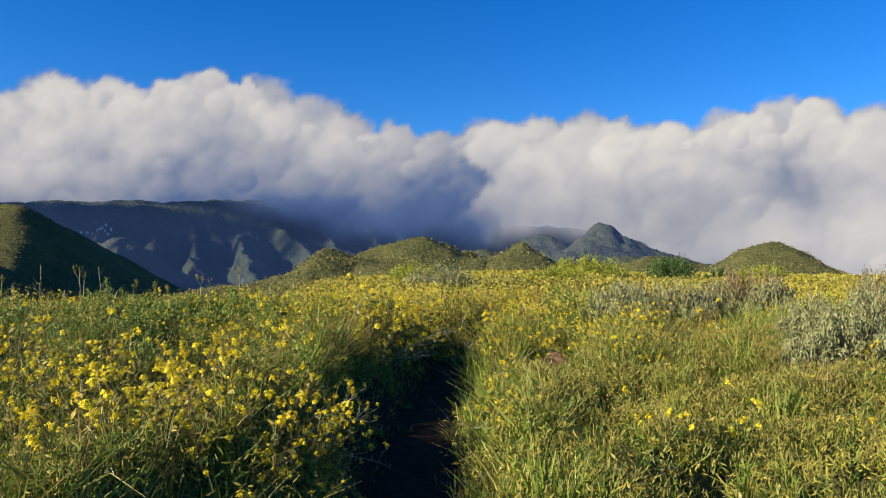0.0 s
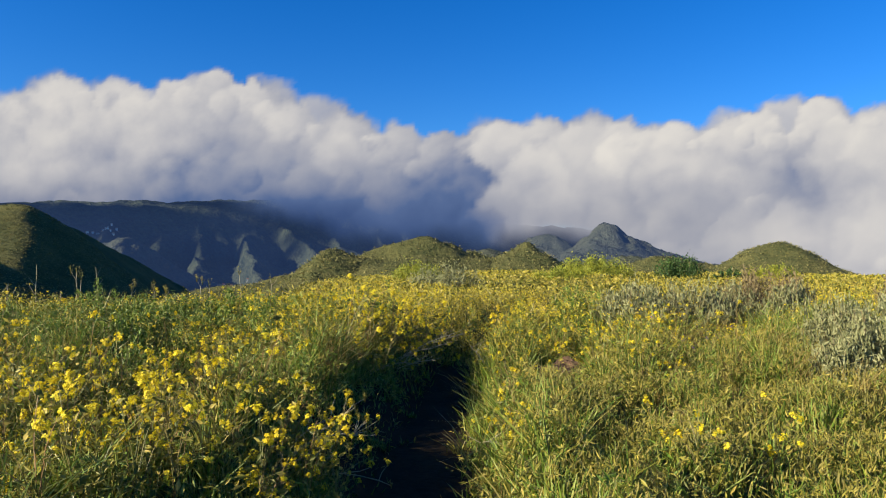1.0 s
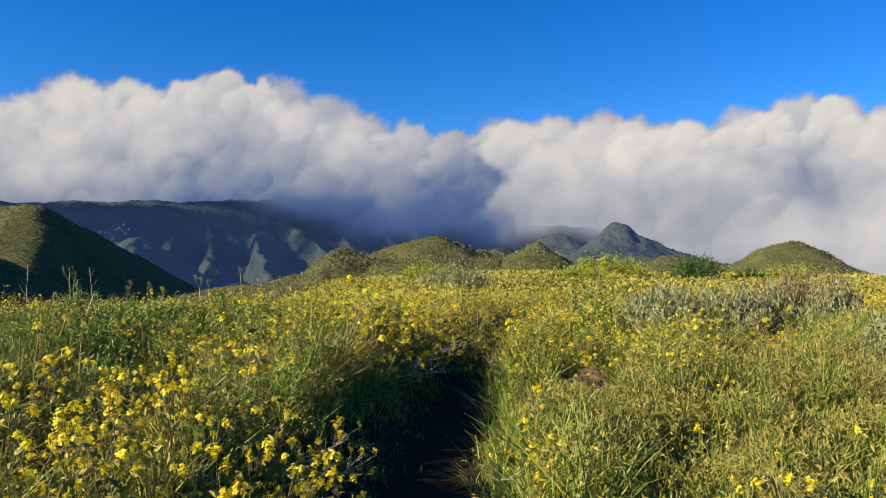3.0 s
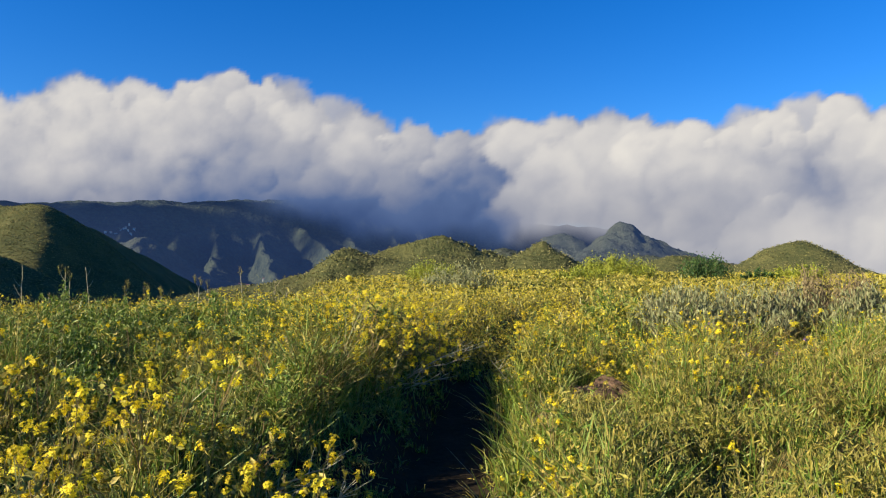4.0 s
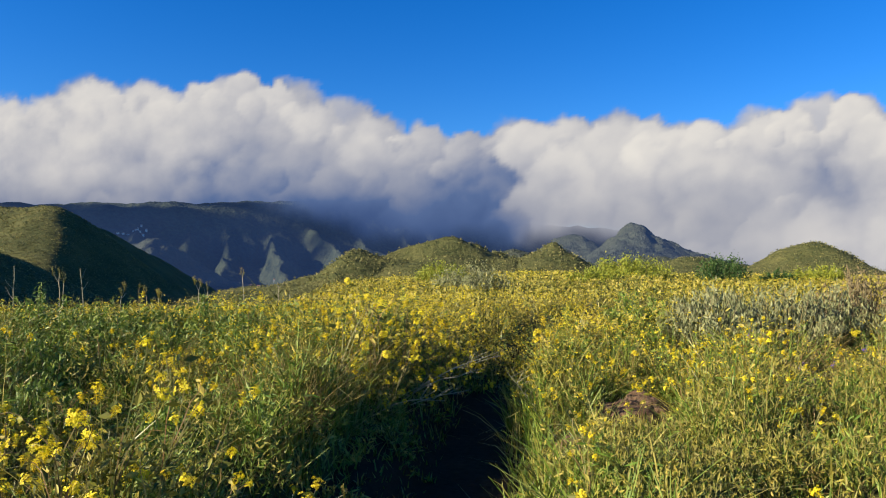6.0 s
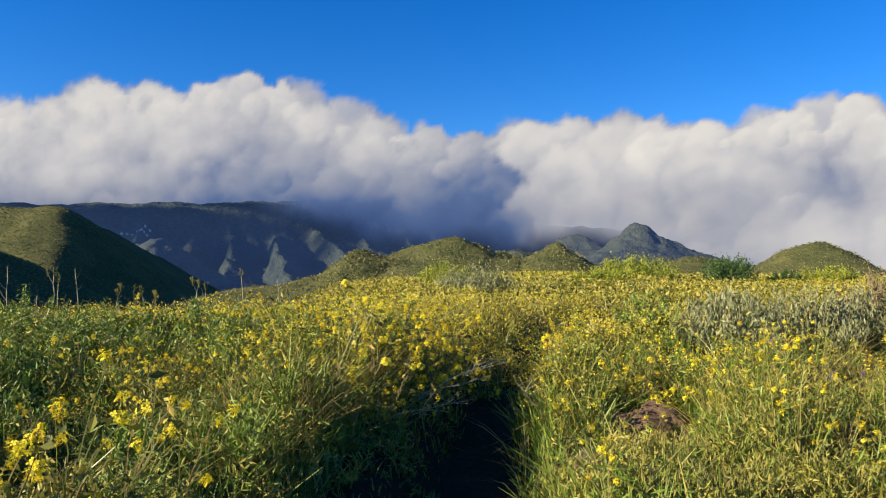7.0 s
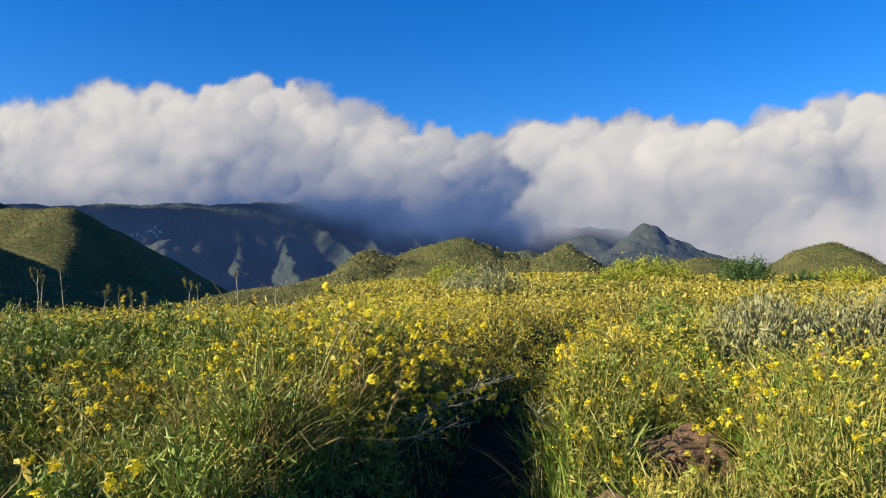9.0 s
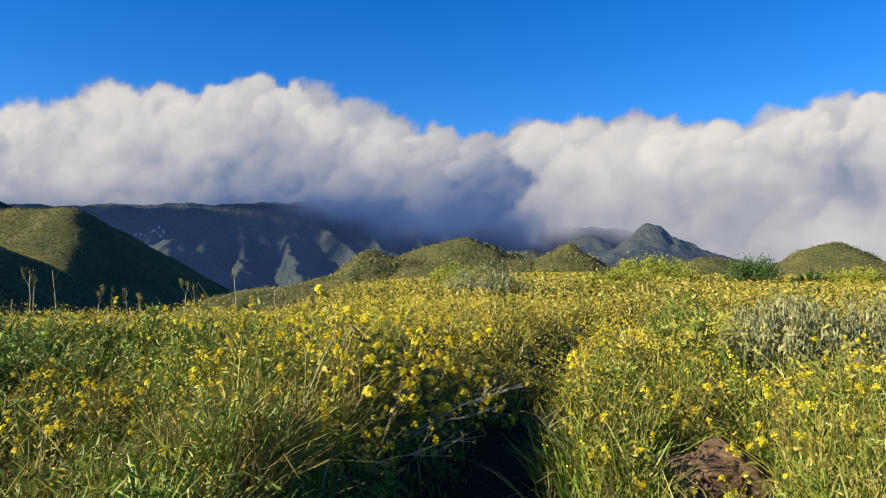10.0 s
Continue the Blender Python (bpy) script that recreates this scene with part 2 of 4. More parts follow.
def ground_z(x, y):
    x, y = np.asarray(x, float), np.asarray(y, float)
    r = np.hypot(x, y)
    rise = 0.045 * np.clip(y - 3, 0, 6) + 0.006 * np.clip(y - 9, 0, 20)
    left = 0.10 * ramp(0, 1.2, -(x - trail_x(y)))
    lumps = 0.05 * fractal(x * 0.5, y * 0.5, 3, 3) + 0.25 * fractal(x * 0.06, y * 0.06, 2, 9) * ramp(10, 25, r)
    z = rise + left + 0.06 + lumps + hummocks(x, y) * ramp(70, 45, r)
    z = z - 0.10 * ramp(9, 14, y) - 0.22 * ramp(-0.5, -4.5, x) * ramp(9, 14, y) - 0.10 * spot(x, y, 1.1, 7.4, 0.5, 0.6) - 0.14 * spot(x, y, 0.55, 6.6, 0.3, 0.4) - 0.14 * spot(x, y, -1.9, 5.6, 0.6, 0.5)
    off = np.abs(x - trail_x(y))
    floor = 0.02 * np.clip(y - 4, 0, 6) + 0.012 * fractal(x * 4, y * 4, 3, 21)
    z = np.where(y < 22, floor + (z - floor) * ramp(0.24 - 0.1 * ramp(7.5, 9.5, y), 0.52, off), z)
    out = np.clip(r - plateau_edge(x, y), 0, None)
    return z - 34 * ramp(0, 160, out) - 0.02 * out


def off_trail(x, y):
    return np.abs(x - trail_x(y))


def terrain_sheet():
    """One sheet of ground: fine near the trail, coarser towards the horizon."""
    ys = np.concatenate([-np.geomspace(4700, 3, 40), np.arange(-2.5, 14, 0.10), np.geomspace(14.1, 64, 95), np.geomspace(67, 4800, 45)])
    xs = np.concatenate([-np.geomspace(4800, 5.6, 62), np.arange(-5.5, 5.5, 0.09), np.geomspace(5.6, 4800, 62)])
    X, Y = np.meshgrid(xs, ys, indexing="ij")
    return np.stack([X, Y, ground_z(X, Y)], -1), grid_faces(len(xs), len(ys))


v, f = terrain_sheet()
me = quick_mesh("ground", v, f, True)
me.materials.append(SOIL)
me.materials.append(SHADED_EARTH)
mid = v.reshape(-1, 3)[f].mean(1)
# The hollow takes the same dark earth, where there is only shade.
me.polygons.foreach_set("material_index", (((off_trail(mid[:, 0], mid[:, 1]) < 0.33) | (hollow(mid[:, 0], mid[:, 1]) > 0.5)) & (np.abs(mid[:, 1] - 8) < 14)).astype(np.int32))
tagged(new("ground", me), "meadow soil with a narrow trodden earth trail and hollow darkened for shade", "ground", kind="structure")


# ---------------------------------------------------------------- hills and mountains
def hill(name, label, cx, cy, top, half_left, half_right, depth, material, rough, seed, sharp=1.4, base=-30, crest=0.0, n=64, crags=0.0, category="hill", kind=""):
    """A hill: its flanks fall at their own rates to both sides; crest turns its spine towards the trail."""
    u = np.linspace(-2.4, 2.4, n)
    U, V = np.meshgrid(u, np.linspace(-2.4, 2.4, n), indexing="ij")
    X = cx + np.where(U < 0, U * half_left, U * half_right)
    Y = cy + V * depth
    side = U - crest * np.clip(-V, 0, None)
    d = np.sqrt(side ** 2 + V ** 2 + 0.002)
    h = (top - base) / (1 + (d * 1.0) ** (2 * sharp) * 0.9) ** (0.75)
    size = max(half_right, depth)
    h = h * (1 + rough * fractal(X / size * 2.2, Y / size * 2.2, 5, seed)) - 6 * ramp(1.9, 2.4, np.maximum(abs(U), abs(V)))
    h = h - crags * (top - base) * np.abs(fractal(X / size * 3.1 + 0.3 * Y / size, Y / size * 1.3, 4, seed + 3)) * ramp(0.04, 0.5, d)
    me = quick_mesh(name, np.stack([X - cx, Y - cy, h], -1), grid_faces(n, n), True)
    me.materials.append(material)
    ob = tagged(new(name, me), label, category, kind=kind)
    ob.location = (cx, cy, base)
    return ob, np.stack([X, Y, h + base], -1)


HILLS = {}
for key, row in {
    "bump": (-27, 165, 4.5, 10.5, 18, 14, 0.12, 31, 0.95),
    "middle": (-5.6, 172, 7.7, 29, 25, 20, 0.14, 32, 0.72),
    "cone": (18.9, 168, 7.6, 19, 13, 15, 0.06, 33, 0.55),
    "saddle": (7.5, 182, 4.6, 18, 15, 14, 0.10, 39, 0.85),
    "right": (104, 224, 9.0, 20, 16, 22, 0.08, 34, 0.85),
    "shoulder": (72, 240, 4.0, 30, 34, 22, 0.10, 35, 0.85),
}.items():
    cx, cy, top, hl, hr, dep, rg, sd, sharp = row
    HILLS[key] = hill("hill", "low rounded hill under olive green scrub", cx, cy, top, hl, hr, dep, HILL, rg, sd, sharp=sharp, base=-14)
    HILLS[key][0]["group"] = "scrub hills past the meadow"
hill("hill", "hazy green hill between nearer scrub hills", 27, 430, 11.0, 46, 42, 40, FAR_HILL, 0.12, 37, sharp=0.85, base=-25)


def spur_hill(label, cx, cy, top, right, left, front, back, veer, width, reach, material, rough, seed, base=-60, round_off=4.0, n=110):
    """A hill with a spine that runs down towards the trail: flanks fall to its right and left at their own slopes."""
    X, Y = np.meshgrid(np.linspace(cx - width, cx + width, n), np.linspace(cy - reach, cy + reach, n), indexing="ij")
    dx, dy = X - cx, Y - cy
    dx = dx + round_off * 1.5 * fractal(X / 40, Y / 40, 3, seed)
    soft = lambda q: 0.5 * (q + np.sqrt(q * q + round_off ** 2))
    sunny = front * soft(-dy) + left * soft(-dx)
    shady = right * dx + (right * -veer - front) * dy
    z = top - sunny - soft(shady - sunny) - back * soft(dy)
    z += rough * fractal(X / 55, Y / 55, 5, seed + 5) - rough * 0.9 * np.abs(gradient_noise((X + 0.4 * Y) / 26, Y / 60, seed + 9))
    z = np.maximum(z, base + 3 * fractal(X / 50, Y / 50, 2, seed))
    me = quick_mesh("hill", np.stack([X - cx, Y - cy, z - base], -1), grid_faces(n, n), True)
    me.materials.append(material)
    ob = tagged(new("hill", me), label, "hill")
    ob.location = (cx, cy, base)
    return np.stack([X, Y, z], -1)


LEFT = spur_hill("large hill with a sunlit scrub shoulder and a shaded flank", -214, 362, 33.5, 0.74, 0.03, 0.42, 0.25, -0.53, 190, 190, HILL, 2.6, 51, round_off=2.0)
LEFT_LOW = spur_hill("shaded lower spur of a hill beside the valley", -172, 240, 13, 0.5, 0.2, 0.1, 0.3, -0.3, 120, 110, HILL, 2.0, 57, n=70)
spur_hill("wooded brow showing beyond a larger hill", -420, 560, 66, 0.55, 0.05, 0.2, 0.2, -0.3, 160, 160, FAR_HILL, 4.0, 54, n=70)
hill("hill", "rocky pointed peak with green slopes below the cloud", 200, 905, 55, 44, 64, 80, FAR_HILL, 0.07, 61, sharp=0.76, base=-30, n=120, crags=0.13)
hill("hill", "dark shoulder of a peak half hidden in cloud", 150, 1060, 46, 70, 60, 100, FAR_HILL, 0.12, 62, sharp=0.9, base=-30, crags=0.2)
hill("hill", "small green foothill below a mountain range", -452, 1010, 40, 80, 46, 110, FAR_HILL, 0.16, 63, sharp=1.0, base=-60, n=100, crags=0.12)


# spurs of the range: start along the crest, drift, start down the slope, height, width of each flank
SPURS = [(1480, -0.30, 110, 60, 70, 110), (1660, -0.30, 120, 50, 60, 110), (1830, -0.30, 100, 40, 60, 80), (1985, -0.28, 120, 40, 40, 85), (2101, -0.30, 150, 55, 30, 90), (2245, -0.27, 200, 80, 40, 105),
         (2372, -0.12, 160, 74, 52, 130), (2540, -0.10, 200, 50, 40, 110), (2720, -0.10, 180, 50, 40, 120)]


def range_point(A, S):
    """A place on the range, A along its crest and S down from it towards the valley."""
    X, Y = -2600 + 0.81 * A + 0.585 * S, 1300 + 0.585 * A - 0.81 * S
    crest = np.interp(A, [-600, 900, 1600, 2000, 2300, 2700, 3400, 4600], [150, 172, 205, 222, 242, 240, 200, 180]) + 7 * fractal(A / 300, A * 0 + 0.5, 3, 70)
    down = np.where(S > 0, 0.25 * np.minimum(S, 110) + 0.85 * np.clip(S - 110, 0, 230) + 0.25 * np.clip(S - 340, 0, 600), -0.1 * S)
    warp = A + 26 * fractal(A / 150, S / 110, 4, 75)
    z = crest - down + 16 * fractal(X / 110, Y / 110, 5, 73) - 26 * np.abs(fractal(warp / 120 + S / 500, S / 260, 4, 76)) * ramp(100, 260, S)
    for c, drift, s0, amp, wl, wr in SPURS:
        off, grow = warp - c - drift * S, 0.45 + 0.55 * ramp(s0, s0 + 380, S)
        z = z + amp * ramp(s0, s0 + 170, S) * np.clip(1 - np.where(off < 0, -off / (wl * grow), off / (wr * grow)), 0, 1)
    return np.stack([X, Y, np.maximum(z, -55 + 8 * fractal(X / 120, Y / 120, 3, 74))], -1)


def mountain_range():
    """A range whose crest runs away to the right; spurs come down from it."""
    na, ns = 400, 120
    A, S = np.meshgrid(np.concatenate([np.linspace(-600, 1500, 60), np.linspace(1510, 2900, 260), np.linspace(2920, 4600, 80)]), np.concatenate([np.linspace(-350, -20, 8), np.linspace(0, 700, 92), np.linspace(720, 1500, 20)]), indexing="ij")
    me = quick_mesh("mountain_range", range_point(A, S), grid_faces(na, ns), True)
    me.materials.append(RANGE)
    return tagged(new("mountain_range", me), "dark mountain range tinted blue-green for haze, with steep spurs under cloud", "mountain", kind="structure")


mountain_range()

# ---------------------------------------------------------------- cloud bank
PUFFS = [(-0.80, 0.25, 0.14), (-0.69, 0.243, 0.08), (-0.62, 0.243, 0.10), (-0.545, 0.267, 0.08), (-0.466, 0.263, 0.08), (-0.386, 0.268, 0.055),
         (-0.326, 0.279, 0.05), (-0.282, 0.266, 0.045), (-0.225, 0.230, 0.06), (-0.139, 0.213, 0.06), (-0.067, 0.196, 0.06),
         (-0.011, 0.19, 0.05), (0.045, 0.200, 0.03), (0.132, 0.212, 0.07), (0.244, 0.209, 0.06), (0.33, 0.203, 0.06),
         (0.443, 0.215, 0.05), (0.527, 0.237, 0.055), (0.61, 0.224, 0.09), (0.80, 0.23, 0.14)]


def cloud_bank(dist=4700, front=2300):
    """The bank as a far backdrop: soft puffs heaped on one another, ragged at the rim, hazy below."""
    nu, nv = 400, 110
    U, V = np.meshgrid(np.linspace(-0.95, 0.95, nu), np.linspace(-0.04, 0.31, nv), indexing="ij")
    du, dv = 1.9 / (nu - 1), 0.35 / (nv - 1)
    WU = U + 0.012 * fractal(U * 22, V * 22, 5, 80, 0.62)
    WV = V + 0.012 * fractal(U * 22, V * 22, 5, 90, 0.62)
    g = np.random.default_rng(33)
    heap = [(u, v - w * 0.62, w * 0.66, 0.9, 0) for u, v, w in PUFFS]
    crown_u, crown_v = [p[0] for p in PUFFS], [p[1] for p in PUFFS]
    for k in range(70):
        u, r = g.uniform(-0.9, 0.9), g.uniform(0.010, 0.026)
        heap.append((u, np.interp(u, crown_u, crown_v) - 0.024 - r * 0.9 + g.uniform(-0.012, 0.010), r, 0.9, 0))
    for k in range(330):
        u = g.uniform(-0.92, 0.92)
        deep = g.uniform(0, 1)
        heap.append((u, np.interp(u, crown_u, crown_v) - 0.035 - 0.20 * deep, g.uniform(0.02, 0.065), g.uniform(0.2, 0.55), g.normal(0, 0.05)))
    heap.sort(key=lambda p: -(p[1] + 0.6 * p[2]))
    heap += [(0.080, 0.165, 0.045, 0.8, 0.17), (0.125, 0.125, 0.050, 0.75, 0.22), (0.20, 0.14, 0.07, 0.5, 0.15), (0.085, 0.075, 0.050, 0.8, 0.28), (0.15, 0.07, 0.05, 0.5, 0.22),
             (0.24, 0.155, 0.030, 0.6, 0.2), (0.05, 0.052, 0.035, 0.6, 0.12), (-0.04, 0.135, 0.022, 0.6, 0.12), (-0.15, 0.155, 0.04, 0.5, 0.1), (-0.14, 0.10, 0.035, 0.45, 0.08)]
    bright, thick = np.full_like(U, 0.45), np.zeros_like(U)
    for u, v, r, a, bonus in heap:
        i0, i1 = np.searchsorted(U[:, 0], [u - 1.4 * r - 0.02, u + 1.4 * r + 0.02])
        j0, j1 = np.searchsorted(V[0], [v - 1.4 * r - 0.02, v + 1.4 * r + 0.02])
        if i0 >= i1 or j0 >= j1:
            continue
        x, y = (WU[i0:i1, j0:j1] - u) / r, (WV[i0:i1, j0:j1] - v) / r
        q = x * x + y * y
        body = a * ramp(1.1, 0.45, q)
        # Sunlit tops and shaded undersides of the puffs are put into the brightness.
        lit = np.clip(0.52 - 0.22 * x + 0.36 * y, 0, 1.1)
        height = np.clip((v - 0.02) / 0.2, 0, 1)
        value = (0.03 + 0.36 * height) + 0.50 * lit + 0.14 * ramp(0.0, 0.3, u) + 0.03 * ramp(0.16, 0.06, v) * ramp(0.2, 0.4, u) + 0.05 * ramp(-0.3, -0.6, u) - 0.20 * np.exp(-((u + 0.05) / 0.12) ** 2) * ramp(0.2, 0.1, v) + bonus
        bright[i0:i1, j0:j1] += body * (value - bright[i0:i1, j0:j1])
        thick[i0:i1, j0:j1] = 1 - (1 - thick[i0:i1, j0:j1]) * (1 - ramp(1.12, 0.55, q) * min(1, a + 0.35))
    crown = np.interp(U, crown_u, crown_v)
    thick = np.maximum(thick, ramp(0.0, 0.03, crown - 0.04 - V + 0.02 * fractal(U * 20, V * 20, 4, 97)))
    low = ramp(0.12, 0.03, V)
    bright = bright * (1 - 0.62 * low * ramp(0.12, 0.0, U) * ramp(-0.5, -0.25, U) - 0.18 * low) + 0.16 * fractal(U * 7, V * 10, 3, 98) + 0.25 * low * ramp(0.03, 0.10, U)
    bright = bright - 0.07 * ramp(0.2, 0.12, V) * ramp(-0.55, -0.42, U) * ramp(-0.1, -0.2, U)
    ends = ramp(0.95, 0.9, np.abs(U))
    ragged = V + 0.02 * fractal(U * 12, V * 9, 4, 95)
    behind = thick * ends * ramp(0.02, 0.06, ragged - 0.02 * ramp(0.0, -0.1, U) + 0.10 * ramp(0.2, 0.3, U))
    hem = np.interp(U, [-0.38, -0.31, -0.25, -0.20, -0.13, -0.06, 0.05, 0.16, 0.22, 0.27, 0.9], [0.115, 0.098, 0.078, 0.062, 0.047, 0.041, 0.038, 0.036, 0.030, -0.03, -0.04])
    before = thick * ends * ramp(-0.020, 0.026, ragged - hem) * ramp(-0.37, -0.24, U)
    for far, field, keep in ((dist, behind, slice(0, nu)), (front, before, slice(int(nu * 0.3), nu))):
        u, v = U[keep], V[keep]
        me = quick_mesh("cloud_bank", np.stack([u * far, np.full_like(u, far), 1.4 + v * far], -1), grid_faces(*u.shape), True)
        for key, value in (("thickness", field[keep]), ("brightness", bright[keep])):
            me.attributes.new(key, "FLOAT", "POINT").data.foreach_set("value", np.clip(value, 0, 1).ravel().astype(np.float32))
        me.materials.append(CLOUD)
        tagged(new("cloud_bank", me), "long bank of white and grey cumulus cloud over mountains", "cloud", kind="structure")


cloud_bank()


def added_shade_cloud():
    """A cloud sheet added to the left, past the view, to keep the sun from much of the range."""
    nu, nv = 90, 60
    U, V = np.meshgrid(np.linspace(0, 1, nu), np.linspace(0, 1, nv), indexing="ij")
    X, Y, Z = -2250 - 350 * U, 2850 - 1500 * U, 200 + 1400 * V
    thick = ramp(-0.35, 0.0, fractal(U * 7, V * 4, 3, 120) + 0.02 + 0.5 * (0.45 - U)) * ramp(0, 0.1, U) * ramp(1, 0.9, U) * ramp(0, 0.12, V) * ramp(1, 0.9, V)
    me = quick_mesh("cloud_bank", np.stack([X + 60 * fractal(U * 6, V * 6, 3, 121), Y, Z], -1), grid_faces(nu, nv), True)
    for key, field in (("thickness", thick), ("brightness", np.full_like(U, 0.7))):
        me.attributes.new(key, "FLOAT", "POINT").data.foreach_set("value", np.clip(field, 0, 1).ravel().astype(np.float32))
    me.materials.append(CLOUD)
    return tagged(new("cloud_bank", me), "unseen cloud sheet added to shade a mountain range", "cloud", kind="structure")


added_shade_cloud()


def haze_veil():
    """A faint glowing sheet under the cloud, added to put blue haze before the range."""
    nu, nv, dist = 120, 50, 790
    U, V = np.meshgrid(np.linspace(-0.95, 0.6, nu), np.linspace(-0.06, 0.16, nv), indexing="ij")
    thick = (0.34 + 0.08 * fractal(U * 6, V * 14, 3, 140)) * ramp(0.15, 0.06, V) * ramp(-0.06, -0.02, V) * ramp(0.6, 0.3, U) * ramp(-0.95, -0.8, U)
    me = quick_mesh("haze_veil", np.stack([U * dist, np.full_like(U, dist), 1.4 + V * dist], -1), grid_faces(nu, nv), True)
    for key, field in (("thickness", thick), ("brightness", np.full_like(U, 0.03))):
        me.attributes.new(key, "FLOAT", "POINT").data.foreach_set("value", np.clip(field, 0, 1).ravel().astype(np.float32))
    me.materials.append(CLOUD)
    return tagged(new("haze_veil", me), "thin glowing sheet added as blue haze before a mountain range", "mist", kind="structure")


haze_veil()


def house(x, y, z, w, d, h, turn):
    """A far white house: walls, gable roof, door and two windows."""
    ob = tagged(new("house"), "small white house on a mountain slope", "house", "houses of a village on the slope")
    ob.matrix_basis = pose(x, y, z, 0, 0, turn)
    bm = bmesh.new()
    bmesh.ops.create_cube(bm, size=1, matrix=Matrix.Translation((0, 0, h / 2 - 4)) @ Matrix.Diagonal((w, d, h + 8, 1)))
    me = bpy.data.meshes.new("wall")
    bm.to_mesh(me)
    bm.free()
    part("wall", me, PLASTER, ob)
    rw, rd = w / 2 + 0.5, d / 2 + 0.5
    roof = np.array([[-rw, -rd, h + 0.01], [rw, -rd, h + 0.01], [rw, 0, h + 2], [-rw, 0, h + 2], [-rw, rd, h + 0.01], [rw, rd, h + 0.01]])
    part("roof", quick_mesh("roof", roof, np.array([[0, 1, 2, 3], [3, 2, 5, 4], [0, 4, 5, 1]])), ROOF_TILE, ob)
    for wx in (-w * 0.28, w * 0.28):
        pane = np.array([[wx - 0.7, -d / 2 - 0.02, 1.2], [wx + 0.7, -d / 2 - 0.02, 1.2], [wx + 0.7, -d / 2 - 0.02, 2.6], [wx - 0.7, -d / 2 - 0.02, 2.6]])
        part("window", quick_mesh("window", pane, np.array([[0, 1, 2, 3]])), DARK_LEAF, ob)


g = np.random.default_rng(150)
for A, S in ((1771, 214), (1784, 225), (1759, 208), (1744, 210), (1731, 203), (1799, 196), (1786, 188), (1765, 218), (1777, 220), (1716, 200), (2010, 640), (2052, 655), (1985, 650)):
    p = range_point(np.array([float(A)]), np.array([float(S)]))[0]
    house(p[0], p[1], p[2] + 1, g.uniform(5, 8), g.uniform(4, 6), g.uniform(2.5, 4), g.uniform(10, 50))


# ---------------------------------------------------------------- plant pieces
def blades(x, y, z, height, width, lean=0.35, flop=0.25, seed=1, segs=2, turn=None):
    """Blades: narrow strips that bend over. Returns places (N, 2 * (segs + 1), 3) and faces."""
    g = np.random.default_rng(seed)
    n = len(x)
    face = g.uniform(0, 2 * np.pi, n)
    turn = g.uniform(0, 2 * np.pi, n) if turn is None else turn
    out = np.clip(np.abs(g.normal(0, lean, n)), 0, 1.5 * lean) * height
    sag = g.uniform(0, flop, n) * height
    rows = []
    for k in range(segs + 1):
        t = k / segs
        w = width * (1 - 0.85 * t ** 1.5) * 0.5
        cx, cy = x + np.cos(turn) * out * t ** 1.6, y + np.sin(turn) * out * t ** 1.6
        cz = z + height * t - sag * t ** 3
        rows += [np.stack([cx - np.cos(face) * w, cy - np.sin(face) * w, cz], -1), np.stack([cx + np.cos(face) * w, cy + np.sin(face) * w, cz], -1)]
    V = np.stack(rows, 1)
    k = 2 * (segs + 1)
    one = np.array([[2 * i, 2 * i + 1, 2 * i + 3, 2 * i + 2] for i in range(segs)])
    return V.reshape(-1, 3), (one[None] + (np.arange(n) * k)[:, None, None]).reshape(-1, 4)


def flakes(c, size, seed=1, flat=0.0, long=1.0, wide=0.32):
    """Small leaves or petals: kites in all directions round the places c; flat turns them towards the sky."""
    g = np.random.default_rng(seed)
    n = len(c)
    d = g.normal(size=(n, 3))
    d[:, 2] = d[:, 2] * (1 - flat)
    d /= np.linalg.norm(d, axis=1, keepdims=True)
    o = g.normal(size=(n, 3))
    o = np.cross(d, o)
    o /= np.linalg.norm(o, axis=1, keepdims=True)
    s = (np.asarray(size) * g.uniform(0.6, 1.25, n))[:, None]
    nrm = np.cross(d, o)
    V = np.stack([c - d * s * 0.5 * long, c + o * s * wide + nrm * s * 0.08, c + d * s * 0.5 * long, c - o * s * wide + nrm * s * 0.08], 1)
    return V.reshape(-1, 3), np.arange(4 * n).reshape(-1, 4)


def tube(points, r0, r1, sides=3):
    """A tapered stem along points."""
    P = np.asarray(points, float)
    t = np.gradient(P, axis=0)
    t /= np.linalg.norm(t, axis=1, keepdims=True) + 1e-9
    a = np.cross(t, [0.31, 0.87, 0.2])
    a /= np.linalg.norm(a, axis=1, keepdims=True) + 1e-9
    b = np.cross(t, a)
    r = np.linspace(r0, r1, len(P))[:, None, None]
    ang = np.arange(sides) * 2 * np.pi / sides
    ring = P[:, None] + r * (np.cos(ang)[None, :, None] * a[:, None] + np.sin(ang)[None, :, None] * b[:, None])
    n = len(P)
    i, j = np.meshgrid(np.arange(n - 1), np.arange(sides), indexing="ij")
    k = (j + 1) % sides
    F = np.stack([i * sides + j, i * sides + k, (i + 1) * sides + k, (i + 1) * sides + j], -1)
    return ring.reshape(-1, 3), F.reshape(-1, 4)


def joined(pieces):
    V, F, at = [], [], 0
    for v, f in pieces:
        V.append(v), F.append(f + at)
        at += len(v)
    return np.concatenate(V), np.concatenate(F)


def stuff(name, label, category, vf, material, smooth=False):
    me = quick_mesh(name, *vf, smooth)
    me.materials.append(material)
    return tagged(new(name, me), label, category, kind="stuff")


